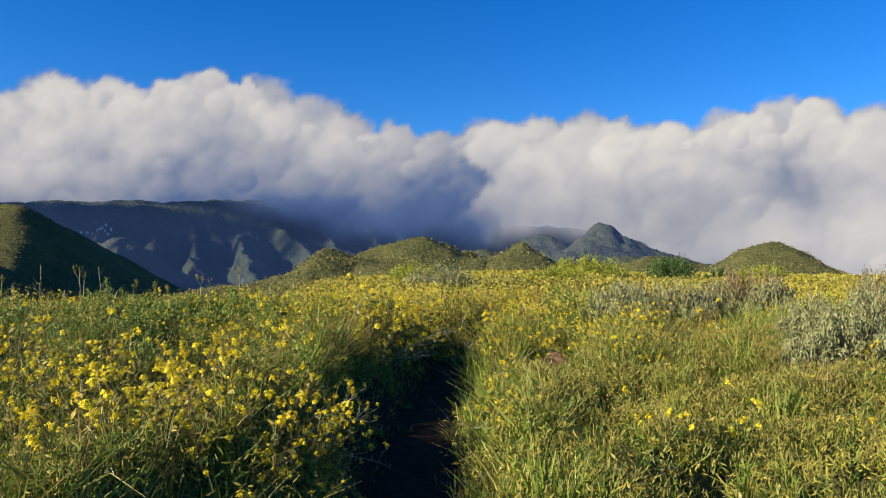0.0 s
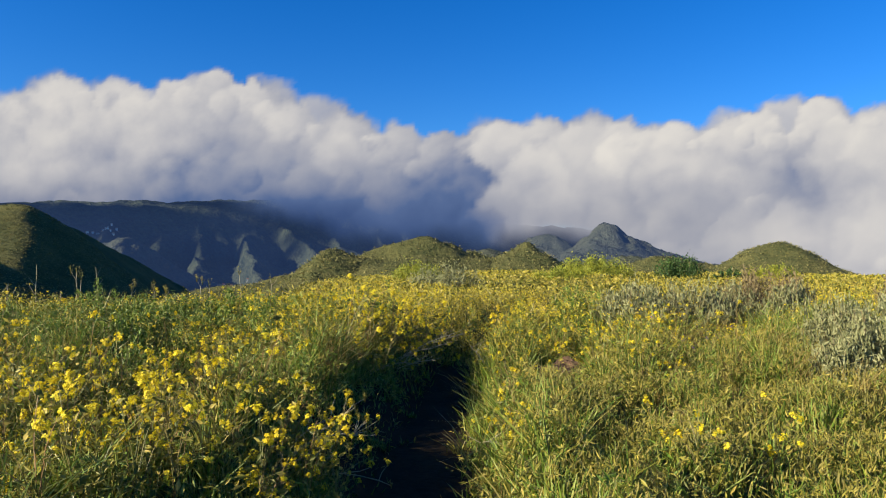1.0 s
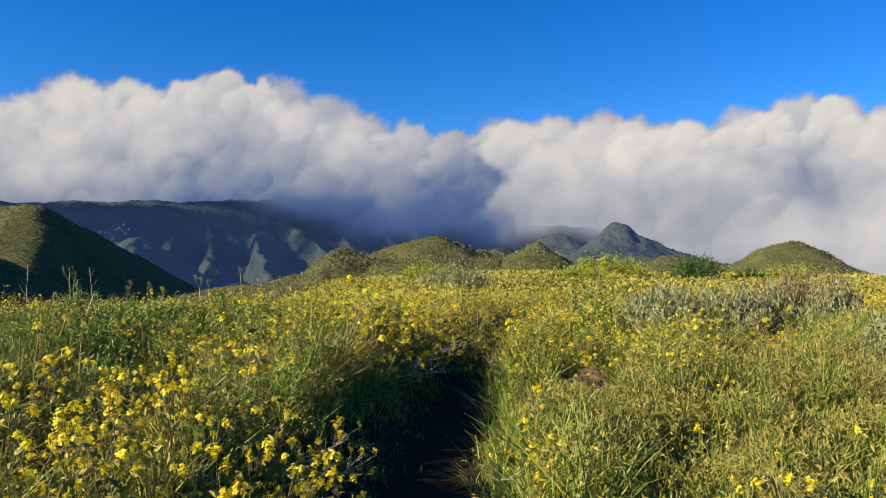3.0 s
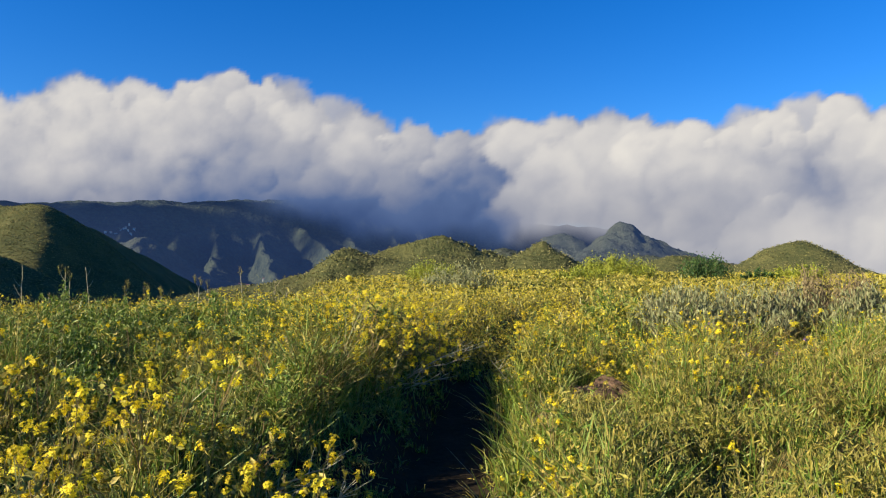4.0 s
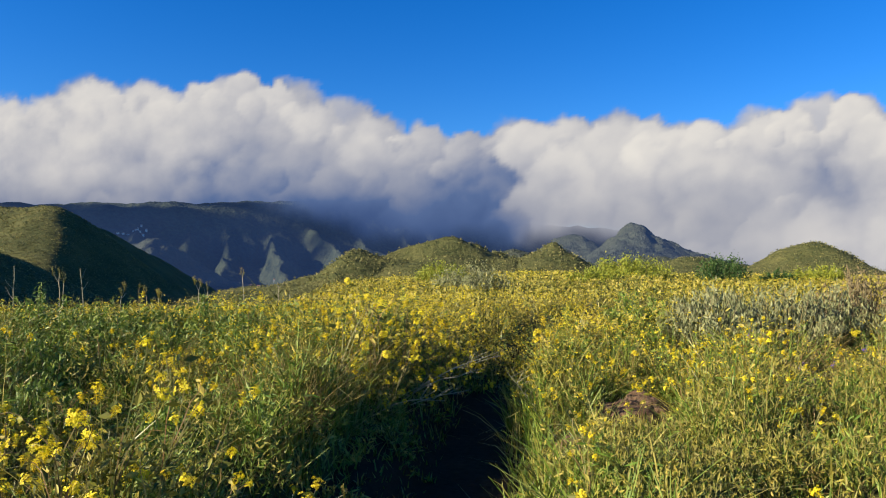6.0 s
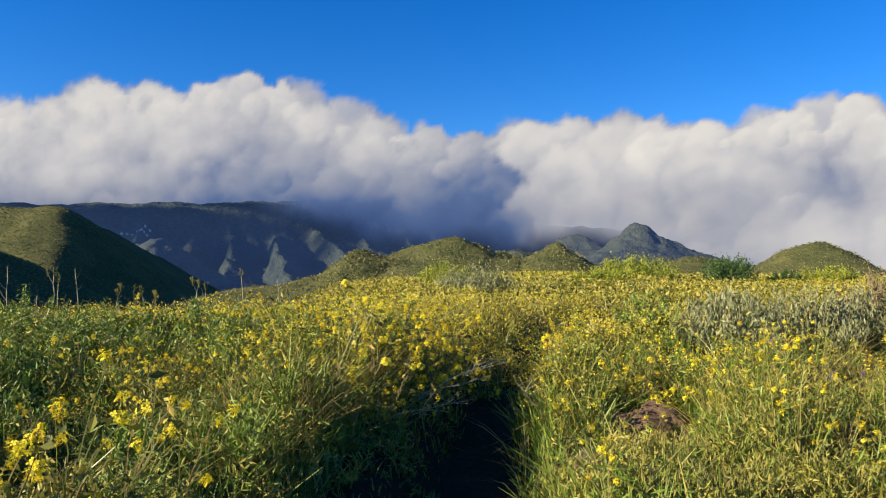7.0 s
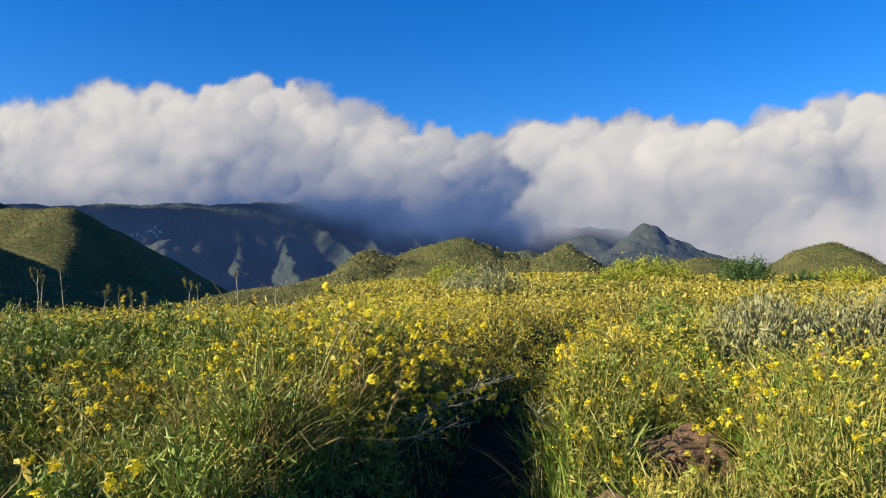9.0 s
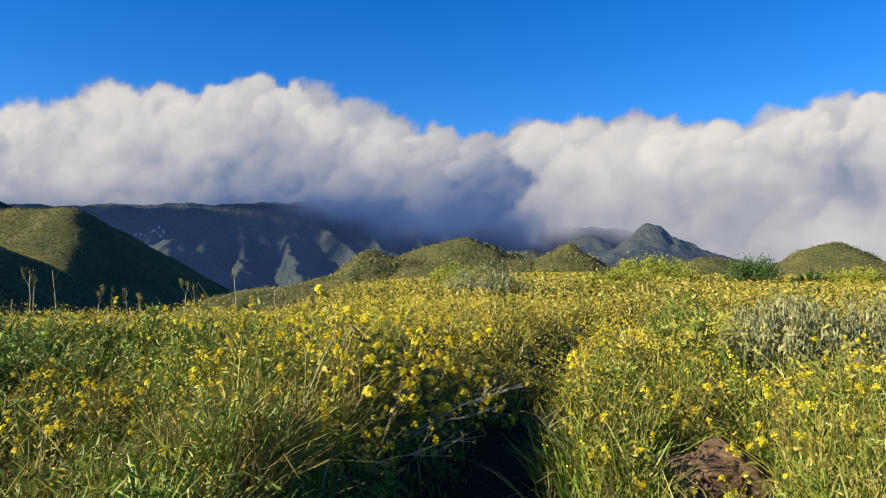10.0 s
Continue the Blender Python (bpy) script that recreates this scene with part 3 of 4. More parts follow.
# ---------------------------------------------------------------- where each plant grows
def in_view(x, y, wide=0.72):
    return (np.abs(x) < wide * y + 1.2) & (y > 2.4)


def strewn(per_m2, y0, y1, seed, weight=None, clear=0.30, wide=0.72):
    """Places spread over the meadow from y0 to y1 within the stretch along the trail, thinned by weight(x, y)."""
    g = np.random.default_rng(seed)
    half = wide * y1 + 1.2
    n = int(per_m2 * 2 * half * (y1 - y0))
    x, y = g.uniform(-half, half, n), g.uniform(y0, y1, n)
    keep = in_view(x, y, wide) & (off_trail(x, y) > clear * (1 - 1.2 * ramp(9.0, 9.6, y) * ramp(11.9, 11.3, y) - 1.2 * ramp(13.2, 13.8, y)) + 0.10 * g.uniform(-1, 1, n))
    keep &= np.hypot(x, y) < plateau_edge(x, y) + 6
    keep &= (np.hypot((x - 1.12) / 0.32, (y - 7.32) / 0.42) > 1) & (np.hypot((x - 0.55) / 0.19, (y - 6.60) / 0.3) > 1)
    keep &= g.uniform(0, 1, n) > 0.5 * hollow(x, y)
    if weight is not None:
        keep &= g.uniform(0, 1, n) < weight(x, y)
    return x[keep], y[keep]


def sage_ground(x, y):
    return np.clip(spot(x, y, 3.9, 6.6, 0.8, 1.2) + spot(x, y, 3.0, 9.6, 1.5, 1.2) + spot(x, y, 4.6, 10.5, 1.0, 1.2), 0, 1)


def yellow(x, y):
    """How thickly the meadow flowers."""
    patch = 0.5 + 1.1 * fractal(x * 0.55, y * 0.35, 3, 101)
    w = 0.25 + 0.75 * np.clip(patch, 0, 1)
    w = w * (0.45 + 0.55 * ramp(7, 11, y))
    w += 0.6 * spot(x, y, -1.6, 4.0, 1.1, 1.1) + 0.9 * spot(x, y, -0.3, 12.0, 2.6, 3.5) + 1.0 * spot(x, y, -0.8, 8.0, 0.9, 1.3) + 0.45 * spot(x, y, 1.6, 7.2, 0.8, 0.8)
    w *= 1 - 0.82 * ramp(0.3, 0.8, x - trail_x(y)) * ramp(8.2, 6.2, y) * (1 - spot(x, y, 1.6, 7.2, 0.9, 0.8))
    w *= 1 - 0.9 * spot(x, y, -3.6, 8.5, 1.6, 1.0) - 0.5 * spot(x, y, -0.9, 6.4, 0.7, 0.9)
    w *= 1 - 0.8 * spot(x, y, -2.8, 6.6, 2.0, 1.1)
    w += 0.8 * spot(x, y, -6.0, 13.2, 3.5, 1.6) + 0.8 * spot(x, y, -1.5, 7.7, 0.8, 0.6)
    w *= 1 - 0.95 * hollow(x, y)
    w *= 1 - 0.65 * ramp(0.1, 0.3, x - trail_x(y)) * ramp(0.95, 0.6, x - trail_x(y)) * ramp(9.6, 8.8, y)
    w *= 1 - ramp(13, 20, y) * (1 - np.clip(0.62 + 1.5 * fractal(x * 0.16, y * 0.11, 3, 107), 0.12, 1))
    w *= 1 - 0.9 * spot(x, y, 1.4, 12.3, 0.8, 0.8)
    return np.clip(w * (1 - 0.93 * sage_ground(x, y)), 0, 1)


def dry(x, y):
    return np.clip(0.20 + 0.7 * fractal(x * 0.7, y * 0.7, 3, 111) + 0.7 * spot(x, y, 2.6, 6.0, 1.2, 0.9) + 0.5 * spot(x, y, -3.6, 6.2, 0.9, 0.8) + 0.6 * spot(x, y, -1.1, 7.1, 0.5, 0.4) + 0.55 * spot(x, y, -2.3, 6.2, 1.3, 0.8) + 0.8 * spot(x, y, 2.6, 7.8, 0.8, 1.0) + 0.5 * spot(x, y, 3.2, 9.0, 0.8, 0.6) + 0.5 * spot(x, y, -1.5, 7.4, 0.6, 0.3), 0, 1)


def sward(x, y):
    """The height of the herbs."""
    h = 0.42 + 0.16 * fractal(x * 0.8, y * 0.8, 3, 121) + 0.08 * ramp(4, 8, y)
    h += 0.05 * spot(x, y, -1.2, 6.8, 1.1, 1.6) + 0.40 * spot(x, y, -0.8, 8.0, 0.6, 1.2) + 0.16 * spot(x, y, 0.35, 10.0, 0.9, 0.6)
    h -= 0.2 * spot(x, y, -2.1, 7.0, 0.7, 0.5)
    h -= 0.16 * ramp(0.4, 1.2, x - trail_x(y)) * ramp(7, 5, y)
    h *= 0.33 + 0.14 * domes(x, y) + 0.34 * mounds(x, y, 0.19, 8) + 0.20 * gradient_noise(x * 1.1 + 7, y * 1.1, 134) + 0.12 * ramp(0.2, 0.8, x - trail_x(y)) * ramp(9.5, 7.5, y)
    h *= 1 - 0.4 * ramp(0.75, 0.3, off_trail(x, y)) * ramp(7.6, 7.0, y)
    h *= 1 - 0.64 * hollow(x, y)
    h *= 1 - 0.5 * ramp(0.55, 0.35, x - trail_x(y)) * ramp(-0.1, 0.1, x - trail_x(y)) * ramp(8.0, 8.5, y) * ramp(10.8, 10.2, y)
    h *= 1 - 0.7 * spot(x, y, 1.35, 12.2, 0.75, 0.7)
    h *= 1 - 0.5 * spot(x, y, -1.9, 5.6, 0.7, 0.5)
    h *= 1 - 0.75 * spot(x, y, 0.97, 6.7, 0.38, 0.5) - 0.5 * spot(x, y, 0.5, 6.25, 0.16, 0.3)
    return np.clip(h, 0.06, 0.75)


def bunched(x, y, count, spread, seed):
    """From each place, count places close round it, with the way out from the middle and the bunch's own vigour."""
    g = np.random.default_rng(seed)
    turn, far = g.uniform(0, 2 * np.pi, (len(x), count)), np.abs(g.normal(0, spread, (len(x), count)))
    vigour = np.repeat(g.uniform(0.55, 1.25, (len(x), 1)), count, 1)
    X, Y = x[:, None] + np.cos(turn) * far, y[:, None] + np.sin(turn) * far
    return X.ravel(), Y.ravel(), (turn + g.normal(0, 0.5, turn.shape)).ravel(), vigour.ravel()


def layer(name, label, category, material, per_m2, y0, y1, seed, size, width, weight=None, lean=0.4, flop=0.35, segs=2, low=0.5, clear=0.30, tuft=1, spread=0.03):
    """Grass: blades in tufts over a stretch of the meadow."""
    x, y = strewn(per_m2 / tuft, y0, y1, seed, weight, clear)
    g = np.random.default_rng(seed + 1)
    turn, vigour = None, 1.0
    if tuft > 1:
        x, y, turn, vigour = bunched(x, y, tuft, spread, seed + 3)
    h = sward(x, y) * g.uniform(low, 1.0, len(x)) * size * vigour
    return stuff(name, label, category, blades(x, y, ground_z(x, y) - 0.01, h, width * g.uniform(0.6, 1.4, len(x)), lean, flop, seed + 2, segs, turn), material)


def leafy(name, label, category, material, per_m2, y0, y1, seed, size, weight=None, low=0.1, high=1.0, flat=0.4, long=1.0, clear=0.32, bunch=1, spread=0.04, wide=0.32):
    """Leaves of herbs, held at all heights, in bunches round unseen stems."""
    x, y = strewn(per_m2 / bunch, y0, y1, seed, weight, clear)
    g = np.random.default_rng(seed + 1)
    vigour = 1.0
    if bunch > 1:
        x, y, turn, vigour = bunched(x, y, bunch, spread, seed + 3)
    z = ground_z(x, y) + sward(x, y) * g.uniform(low, high, len(x)) * vigour
    return stuff(name, label, category, flakes(np.stack([x, y, z], -1), size, seed + 2, flat, long, wide), material)


def not_dry(x, y):
    return (1 - 0.6 * dry(x, y)) * (1 - 0.85 * sage_ground(x, y))


def clumps(x, y):
    """Herbs stand in clumps with gaps between."""
    return np.clip(0.08 + 0.95 * domes(x, y) + 0.45 * gradient_noise(x * 2.6, y * 2.6, 131), 0.06, 1)


def right_sward(x, y):
    return clumps(x, y) * ramp(0.3, 0.9, x - trail_x(y)) * ramp(8.5, 6, y)


def ferny(x, y):
    return np.clip(spot(x, y, -2.7, 8.3, 1.2, 0.6) + spot(x, y, -1.7, 8.9, 0.6, 0.4) + 0.8 * spot(x, y, -2.2, 5.9, 0.35, 0.3) + 0.8 * spot(x, y, -3.4, 7.2, 0.5, 0.3) + spot(x, y, 1.75, 12.7, 0.75, 0.5), 0, 1)


def grown(x, y):
    return not_dry(x, y) * clumps(x, y) * (1 - 0.7 * ferny(x, y)) * (1 - 0.4 * ramp(0.3, 0.9, x - trail_x(y)) * ramp(8.5, 6.5, y))


# grass and herbs, finer near the trail's start
layer("meadow_grass", "green grass blades arching between flowers", "grass", GRASS, 1000, 2.6, 8.5, 201, 1.5, 0.010, grown, tuft=16, lean=0.85, flop=0.75, segs=3, spread=0.04)
layer("green_grass", "fresh green grass in tufts", "grass", LUSH, 800, 2.6, 8.5, 205, 1.3, 0.011, lambda x, y: np.clip(clumps(x, y) * (0.45 + 0.55 * ramp(0.3, 0.9, x - trail_x(y))) + 0.6 * ramp(0.1, 0.3, x - trail_x(y)) * ramp(0.95, 0.6, x - trail_x(y)), 0, 1), tuft=18, lean=0.6)
layer("meadow_grass", "green grass blades between flowers", "grass", GRASS, 450, 8.5, 16, 211, 1.3, 0.015, grown, tuft=10, spread=0.05, lean=0.8, flop=0.7)
layer("meadow_grass", "olive grass of the far meadow", "grass", GRASS, 45, 16, 32, 221, 1.1, 0.022, not_dry, segs=1, lean=0.8)
layer("meadow_grass", "olive grass of the far meadow", "grass", GRASS, 8, 32, 64, 223, 1.0, 0.05, not_dry, segs=1, lean=0.8)
layer("low_grass", "short green grass under the herbs", "grass", LUSH, 700, 2.6, 9.5, 225, 1.0, 0.014, lambda x, y: 1 - 0.5 * ramp(0.3, 0.9, x - trail_x(y)), low=0.3, segs=1, lean=0.7)
layer("dry_grass", "straw-coloured dry grass bent over", "grass", STRAW, 800, 2.6, 9, 231, 1.0, 0.005, dry, lean=1.0, flop=0.8, segs=3, tuft=14, spread=0.03)
layer("dry_grass", "straw-coloured dry grass bent over", "grass", STRAW, 230, 9, 18, 241, 1.0, 0.010, dry, lean=0.9, flop=0.7, tuft=10)
leafy("herb_leaves", "narrow olive leaves of meadow herbs", "herb", FORB, 2600, 2.6, 8.5, 251, 0.025, grown, low=0.3, long=2.0, flat=0.0, bunch=22, spread=0.05, wide=0.22)
leafy("herb_leaves", "narrow olive leaves of meadow herbs", "herb", FORB, 620, 8.5, 17, 261, 0.040, grown, low=0.35, long=1.9, flat=0.0, bunch=14, spread=0.07, wide=0.27)
leafy("herb_leaves", "olive leaves of the far meadow", "herb", FORB, 60, 17, 32, 271, 0.09, None, low=0.4, long=1.6, flat=0.0)
leafy("herb_leaves", "olive leaves of the far meadow", "herb", FORB, 13, 32, 64, 275, 0.15, None, low=0.4, long=1.4, flat=0.0)
leafy("lush_leaves", "green feathery leaves", "herb", LUSH, 2400, 2.6, 12, 281, 0.026, lambda x, y: clumps(x, y) * np.clip(spot(x, y, -3.0, 8.3, 1.6, 1.6) + spot(x, y, -0.9, 6.4, 0.9, 1.3) + 0.18, 0, 1), low=0.3, long=2.6, flat=0.0, bunch=20, wide=0.2)
leafy("broad_leaves", "small broad green leaves under the seed heads", "herb", FORB, 2500, 2.6, 8, 283, 0.020, right_sward, low=0.2, high=0.9, long=2.0, flat=-0.3, bunch=14, spread=0.03, wide=0.22)
leafy("seed_heads", "pale green upright seed heads over the grass", "herb", BUD, 1900, 2.6, 9, 285, 0.016, right_sward, low=0.72, high=1.08, long=2.8, flat=-2.5, wide=0.22)

FERN = leaf_material("fern_leaf", [(0.05, 0.09, 0.014), (0.11, 0.165, 0.03), (0.19, 0.25, 0.06)], 0.2, 0.5)
leafy("fern_leaves", "dark green feathery leaves in low patches", "herb", FERN, 2600, 5, 14, 286, 0.024, ferny, low=0.3, high=1.0, long=2.4, flat=0.0, bunch=18, spread=0.06)
GOLD = leaf_material("spent_blossom", [(0.31, 0.22, 0.03), (0.46, 0.355, 0.03), (0.54, 0.44, 0.035), (0.38, 0.30, 0.045)], 0.3, 0.6)
leafy("spent_blossom", "golden brown spent mustard heads", "flower", GOLD, 560, 7.0, 12, 287, 0.018, yellow, low=0.6, high=1.08, long=1.4, flat=0.0, bunch=6, spread=0.05)
leafy("spent_blossom", "golden brown spent mustard heads", "flower", GOLD, 200, 12, 20, 288, 0.027, yellow, low=0.6, high=1.05, long=1.4, flat=0.0, bunch=5, spread=0.07)
leafy("spent_blossom", "golden brown spent mustard heads of the far meadow", "flower", GOLD, 70, 20, 36, 289, 0.042, yellow, low=0.6, high=1.05, long=1.4, flat=0.0, bunch=4, spread=0.1)


def outlying(name, label, category, material, per_m2, seed, height, width, reach):
    """Growth on the rest of the meadow, round about and behind, to reach metres."""
    g = np.random.default_rng(seed)
    n = int(per_m2 * 4 * reach * reach)
    x, y = g.uniform(-reach, reach, n), g.uniform(-reach, reach, n)
    keep = ~in_view(x, y, 0.70) & (off_trail(x, y) > 0.33) & (np.hypot(x, y) < plateau_edge(x, y) + 10)
    x, y = x[keep], y[keep]
    z = ground_z(x, y)
    return stuff(name, label, category, blades(x, y, z, sward(x, y) * g.uniform(height, 1.0, len(x)), width * g.uniform(0.6, 1.4, len(x)), 0.5, 0.4, seed, 1), material)


outlying("meadow_grass", "green meadow grass round about", "grass", GRASS, 110, 310, 0.5, 0.016, 7)
outlying("meadow_grass", "olive meadow grass round about", "grass", GRASS, 8, 313, 0.5, 0.05, 26)
outlying("dry_grass", "straw-coloured grass round about", "grass", STRAW, 60, 311, 0.5, 0.010, 9)


def outlying_bits(name, label, category, material, per_m2, seed, size, low, high, reach, wide=0.25, long=2.0):
    """Leaves and blossom on the rest of the meadow, in bunches."""
    g = np.random.default_rng(seed)
    n = int(per_m2 / 8 * 4 * reach * reach)
    x, y = g.uniform(-reach, reach, n), g.uniform(-reach, reach, n)
    keep = ~in_view(x, y, 0.70) & (off_trail(x, y) > 0.38) & (np.hypot(x, y) < plateau_edge(x, y) + 4) & (g.uniform(0, 1, n) < clumps(x, y))
    x, y, turn, vigour = bunched(x[keep], y[keep], 8, 0.06, seed + 1)
    z = ground_z(x, y) + sward(x, y) * g.uniform(low, high, len(x))
    return stuff(name, label, category, flakes(np.stack([x, y, z], -1), size, seed + 2, 0.2, long, wide), material)


outlying_bits("herb_leaves", "olive leaves of meadow herbs round about", "herb", FORB, 420, 314, 0.034, 0.25, 1.0, 6.5)
outlying_bits("lush_leaves", "green leaves round about", "herb", LUSH, 220, 315, 0.034, 0.2, 0.9, 6.5)
outlying_bits("yellow_blossom", "yellow mustard blossom round about", "flower", PETAL, 110, 312, 0.018, 0.8, 1.15, 8, 0.32, 1.0)


def blossom(name, label, per_m2, y0, y1, seed, size, spread, count):
    """Heads of blossom: a few petals round each place."""
    x, y = strewn(per_m2, y0, y1, seed, yellow)
    g = np.random.default_rng(seed + 1)
    c = np.stack([x, y, ground_z(x, y) + sward(x, y) * g.uniform(0.78, 1.16, len(x))], -1)
    c = (c[:, None] + g.normal(0, spread, (len(x), count, 3)) * np.array([1, 1, 0.5])).reshape(-1, 3)
    return stuff(name, label, "flower", flakes(c, size, seed + 2, 0.5), PETAL)


blossom("yellow_blossom", "yellow mustard blossom in the meadow", 210, 7.0, 11, 291, 0.016, 0.011, 4)
blossom("yellow_blossom", "yellow mustard blossom in the meadow", 85, 11, 18, 295, 0.020, 0.014, 3)
blossom("yellow_blossom", "yellow mustard blossom of the far meadow", 50, 18, 32, 301, 0.020, 0.030, 3)
blossom("yellow_blossom", "yellow mustard blossom of the far meadow", 13, 32, 64, 305, 0.034, 0.06, 4)


# ---------------------------------------------------------------- mustard plants
def flower_head(seed, size=0.026, florets=13, petals=4, flat=0.4):
    """A flat-topped head: florets of small petals, each on its stalk from one point below."""
    g = np.random.default_rng(seed)
    V, F = [np.array([0, 0, -0.03]), np.array([0.0015, 0.0015, -0.03])], []
    for n in range(florets):
        p = np.clip(g.normal(size=3), -1.5, 1.5) * size * np.array([0.48, 0.48, flat])
        up = np.array([p[0] * 0.9, p[1] * 0.9, 0.02])
        up /= np.linalg.norm(up)
        a = np.cross(up, [0.3, 0.8, 0.1])
        a /= np.linalg.norm(a)
        b = np.cross(up, a)
        mid = len(V)
        V += [p, p + a * 0.0015]
        F.append([0, 1, mid + 1, mid])
        turn = g.uniform(0, 2)
        for k in range(petals):
            ang = k * 2 * np.pi / petals + turn
            d = np.cos(ang) * a + np.sin(ang) * b
            s = np.cross(up, d)
            r = size * g.uniform(0.30, 0.44)
            q = len(V)
            V += [p + d * r * 0.65 + s * r * 0.42 + up * r * 0.15, p + d * r + up * r * 0.05, p + d * r * 0.65 - s * r * 0.42 + up * r * 0.15]
            F.append([mid, q, q + 1, q + 2])
    return np.array(V), np.array(F)


HEADS = [quick_mesh("flower_head", *flower_head(s)) for s in range(5)]
for h in HEADS:
    h.materials.append(PETAL)
BUDS = [quick_mesh("flower_bud", *flower_head(s + 20, 0.011, 8, 3, 0.8)) for s in range(3)]
for h in BUDS:
    h.materials.append(BUD)


def mustard_plant(seed, branches, spread, loose=False):
    g = np.random.default_rng(seed)
    plant = new("mustard_plant")
    tagged(plant, "yellow-flowering mustard plant with thin branching stems", "flower", "mustard plants along the trail")
    height = 0.5
    main = np.array([[0, 0, -0.02], [0.01, 0.01, 0.15], [0.02, 0.0, 0.30]])
    part("stem", quick_mesh("stem", *tube(main, 0.004, 0.003)), STEM, plant)
    leaves = []
    for b in range(branches):
        ang, reach, up = g.uniform(0, 2 * np.pi), g.uniform(0.3, 1.0) * spread, g.uniform(0.15, 0.5)
        start = np.array([0.01, 0.005, g.uniform(0.04, 0.28)])
        tip = np.array([np.cos(ang) * reach, np.sin(ang) * reach, start[2] + up * (0.6 if loose else 1.0)])
        t = np.linspace(0, 1, 6)[:, None]
        line = start + (tip - start) * t + np.array([0, 0, 0.07]) * np.sin(t * np.pi) + g.normal(0, 0.008, (6, 3)) * t
        br = part("branch", quick_mesh("branch", *tube(line, 0.0028, 0.0012)), STEM, plant)
        k = g.integers(0, 10)
        head = part("flower_head" if k < 8 else "flower_bud", HEADS[k % 5] if k < 8 else BUDS[k % 3], PETAL, br)
        head.location, head.rotation_euler = line[-1], (g.normal(0, 0.3), g.normal(0, 0.3), g.uniform(0, 6))
        head.scale = [g.uniform(0.8, 1.45)] * 3
        for q in range(int(g.integers(1, 4))):
            p = line[int(g.integers(2, 5))]
            leaves.append(p + g.normal(0, 0.012, 3))
    low = g.normal(size=(19, 3)) * np.array([0.06, 0.06, 0.06]) + np.array([0, 0, 0.13])
    part("foliage", quick_mesh("foliage", *flakes(np.concatenate([np.array(leaves), low]), 0.04, seed, 0.3, 1.5)), FORB, plant)
    return plant


KINDS = [mustard_plant(401, 7, 0.16), mustard_plant(402, 9, 0.22), mustard_plant(403, 6, 0.14), mustard_plant(404, 10, 0.26, True), mustard_plant(405, 8, 0.18)]
g = np.random.default_rng(410)
x, y = strewn(17, 2.8, 9.0, 411, lambda x, y: yellow(x, y) * (0.35 + 0.65 * ramp(9.5, 6, y)), clear=0.36)
order = np.argsort(np.hypot(x, y - 2))[:265]
for i, j in enumerate(order):
    px, py = x[j], y[j]
    s = float(np.clip(0.5 + sward(px, py), 0.6, 1.2)) * g.uniform(0.8, 1.15) * (1.2 if py < 5.4 and px < 0 else 1.0)
    m = pose(px, py, float(ground_z(px, py)), g.normal(0, 6), g.normal(0, 6), g.uniform(0, 360)) @ Matrix.Diagonal((s, s, s, 1))
    if i < len(KINDS):
        KINDS[i].matrix_basis = m
    else:
        ob = copy_thing(KINDS[i % len(KINDS)], m)
        ob.matrix_basis = m


# plants that lean over the trail where it bends
for px, py, lean, s in ((-1.02, 6.9, 14, 1.2), (-0.85, 7.35, 18, 1.25), (-0.68, 7.8, 18, 1.25), (-0.5, 8.2, 16, 1.25), (-0.3, 8.6, 10, 1.25), (-0.95, 7.6, 10, 1.3), (-0.78, 7.5, 20, 1.1), (-0.62, 7.95, 22, 1.1), (-0.42, 8.35, 22, 1.1), (-0.2, 8.75, 16, 1.1), (-0.66, 7.2, 20, 0.95), (-0.40, 8.0, 24, 1.0), (-0.85, 8.0, 8, 1.25), (-0.6, 8.4, 10, 1.2), (-1.1, 7.9, 4, 1.25),
                        (-1.02, 4.40, 24, 0.85), (-0.80, 4.10, 18, 0.75), (-0.72, 3.80, 14, 0.7), (-0.88, 3.65, 10, 0.8), (-0.62, 4.25, 20, 0.65), (-0.95, 4.0, 8, 0.85), (-0.6, 3.6, 12, 0.6), (-1.18, 4.62, 16, 0.9), (-1.32, 4.3, 10, 0.85), (-1.12, 4.9, 12, 0.9), (-1.45, 4.55, 5, 0.95), (0.34, 4.85, -10, 0.62), (0.50, 4.7, -5, 0.6), (0.62, 8.3, -14, 0.85), (1.52, 7.2, 4, 0.7), (0.76, 7.3, -4, 0.55), (1.55, 7.55, 6, 0.8), (1.68, 7.2, 0, 0.8), (1.95, 7.55, 3, 0.85), (1.12, 7.1, 0, 0.42), (1.22, 7.95, 0, 0.85), (2.2, 7.3, -3, 0.8), (1.34, 7.02, 0, 0.45), (0.72, 6.4, 0, 0.6), (1.8, 7.9, 2, 0.8), (0.95, 7.85, 0, 0.75)):
    m = pose(px, py, float(ground_z(px, py)), g.normal(0, 5), lean, 0) @ pose(0, 0, 0, 0, 0, g.uniform(0, 360)) @ Matrix.Diagonal((s, s, s, 1))
    ob = copy_thing(KINDS[int(g.integers(1, 5))], m)
    ob.matrix_basis = m


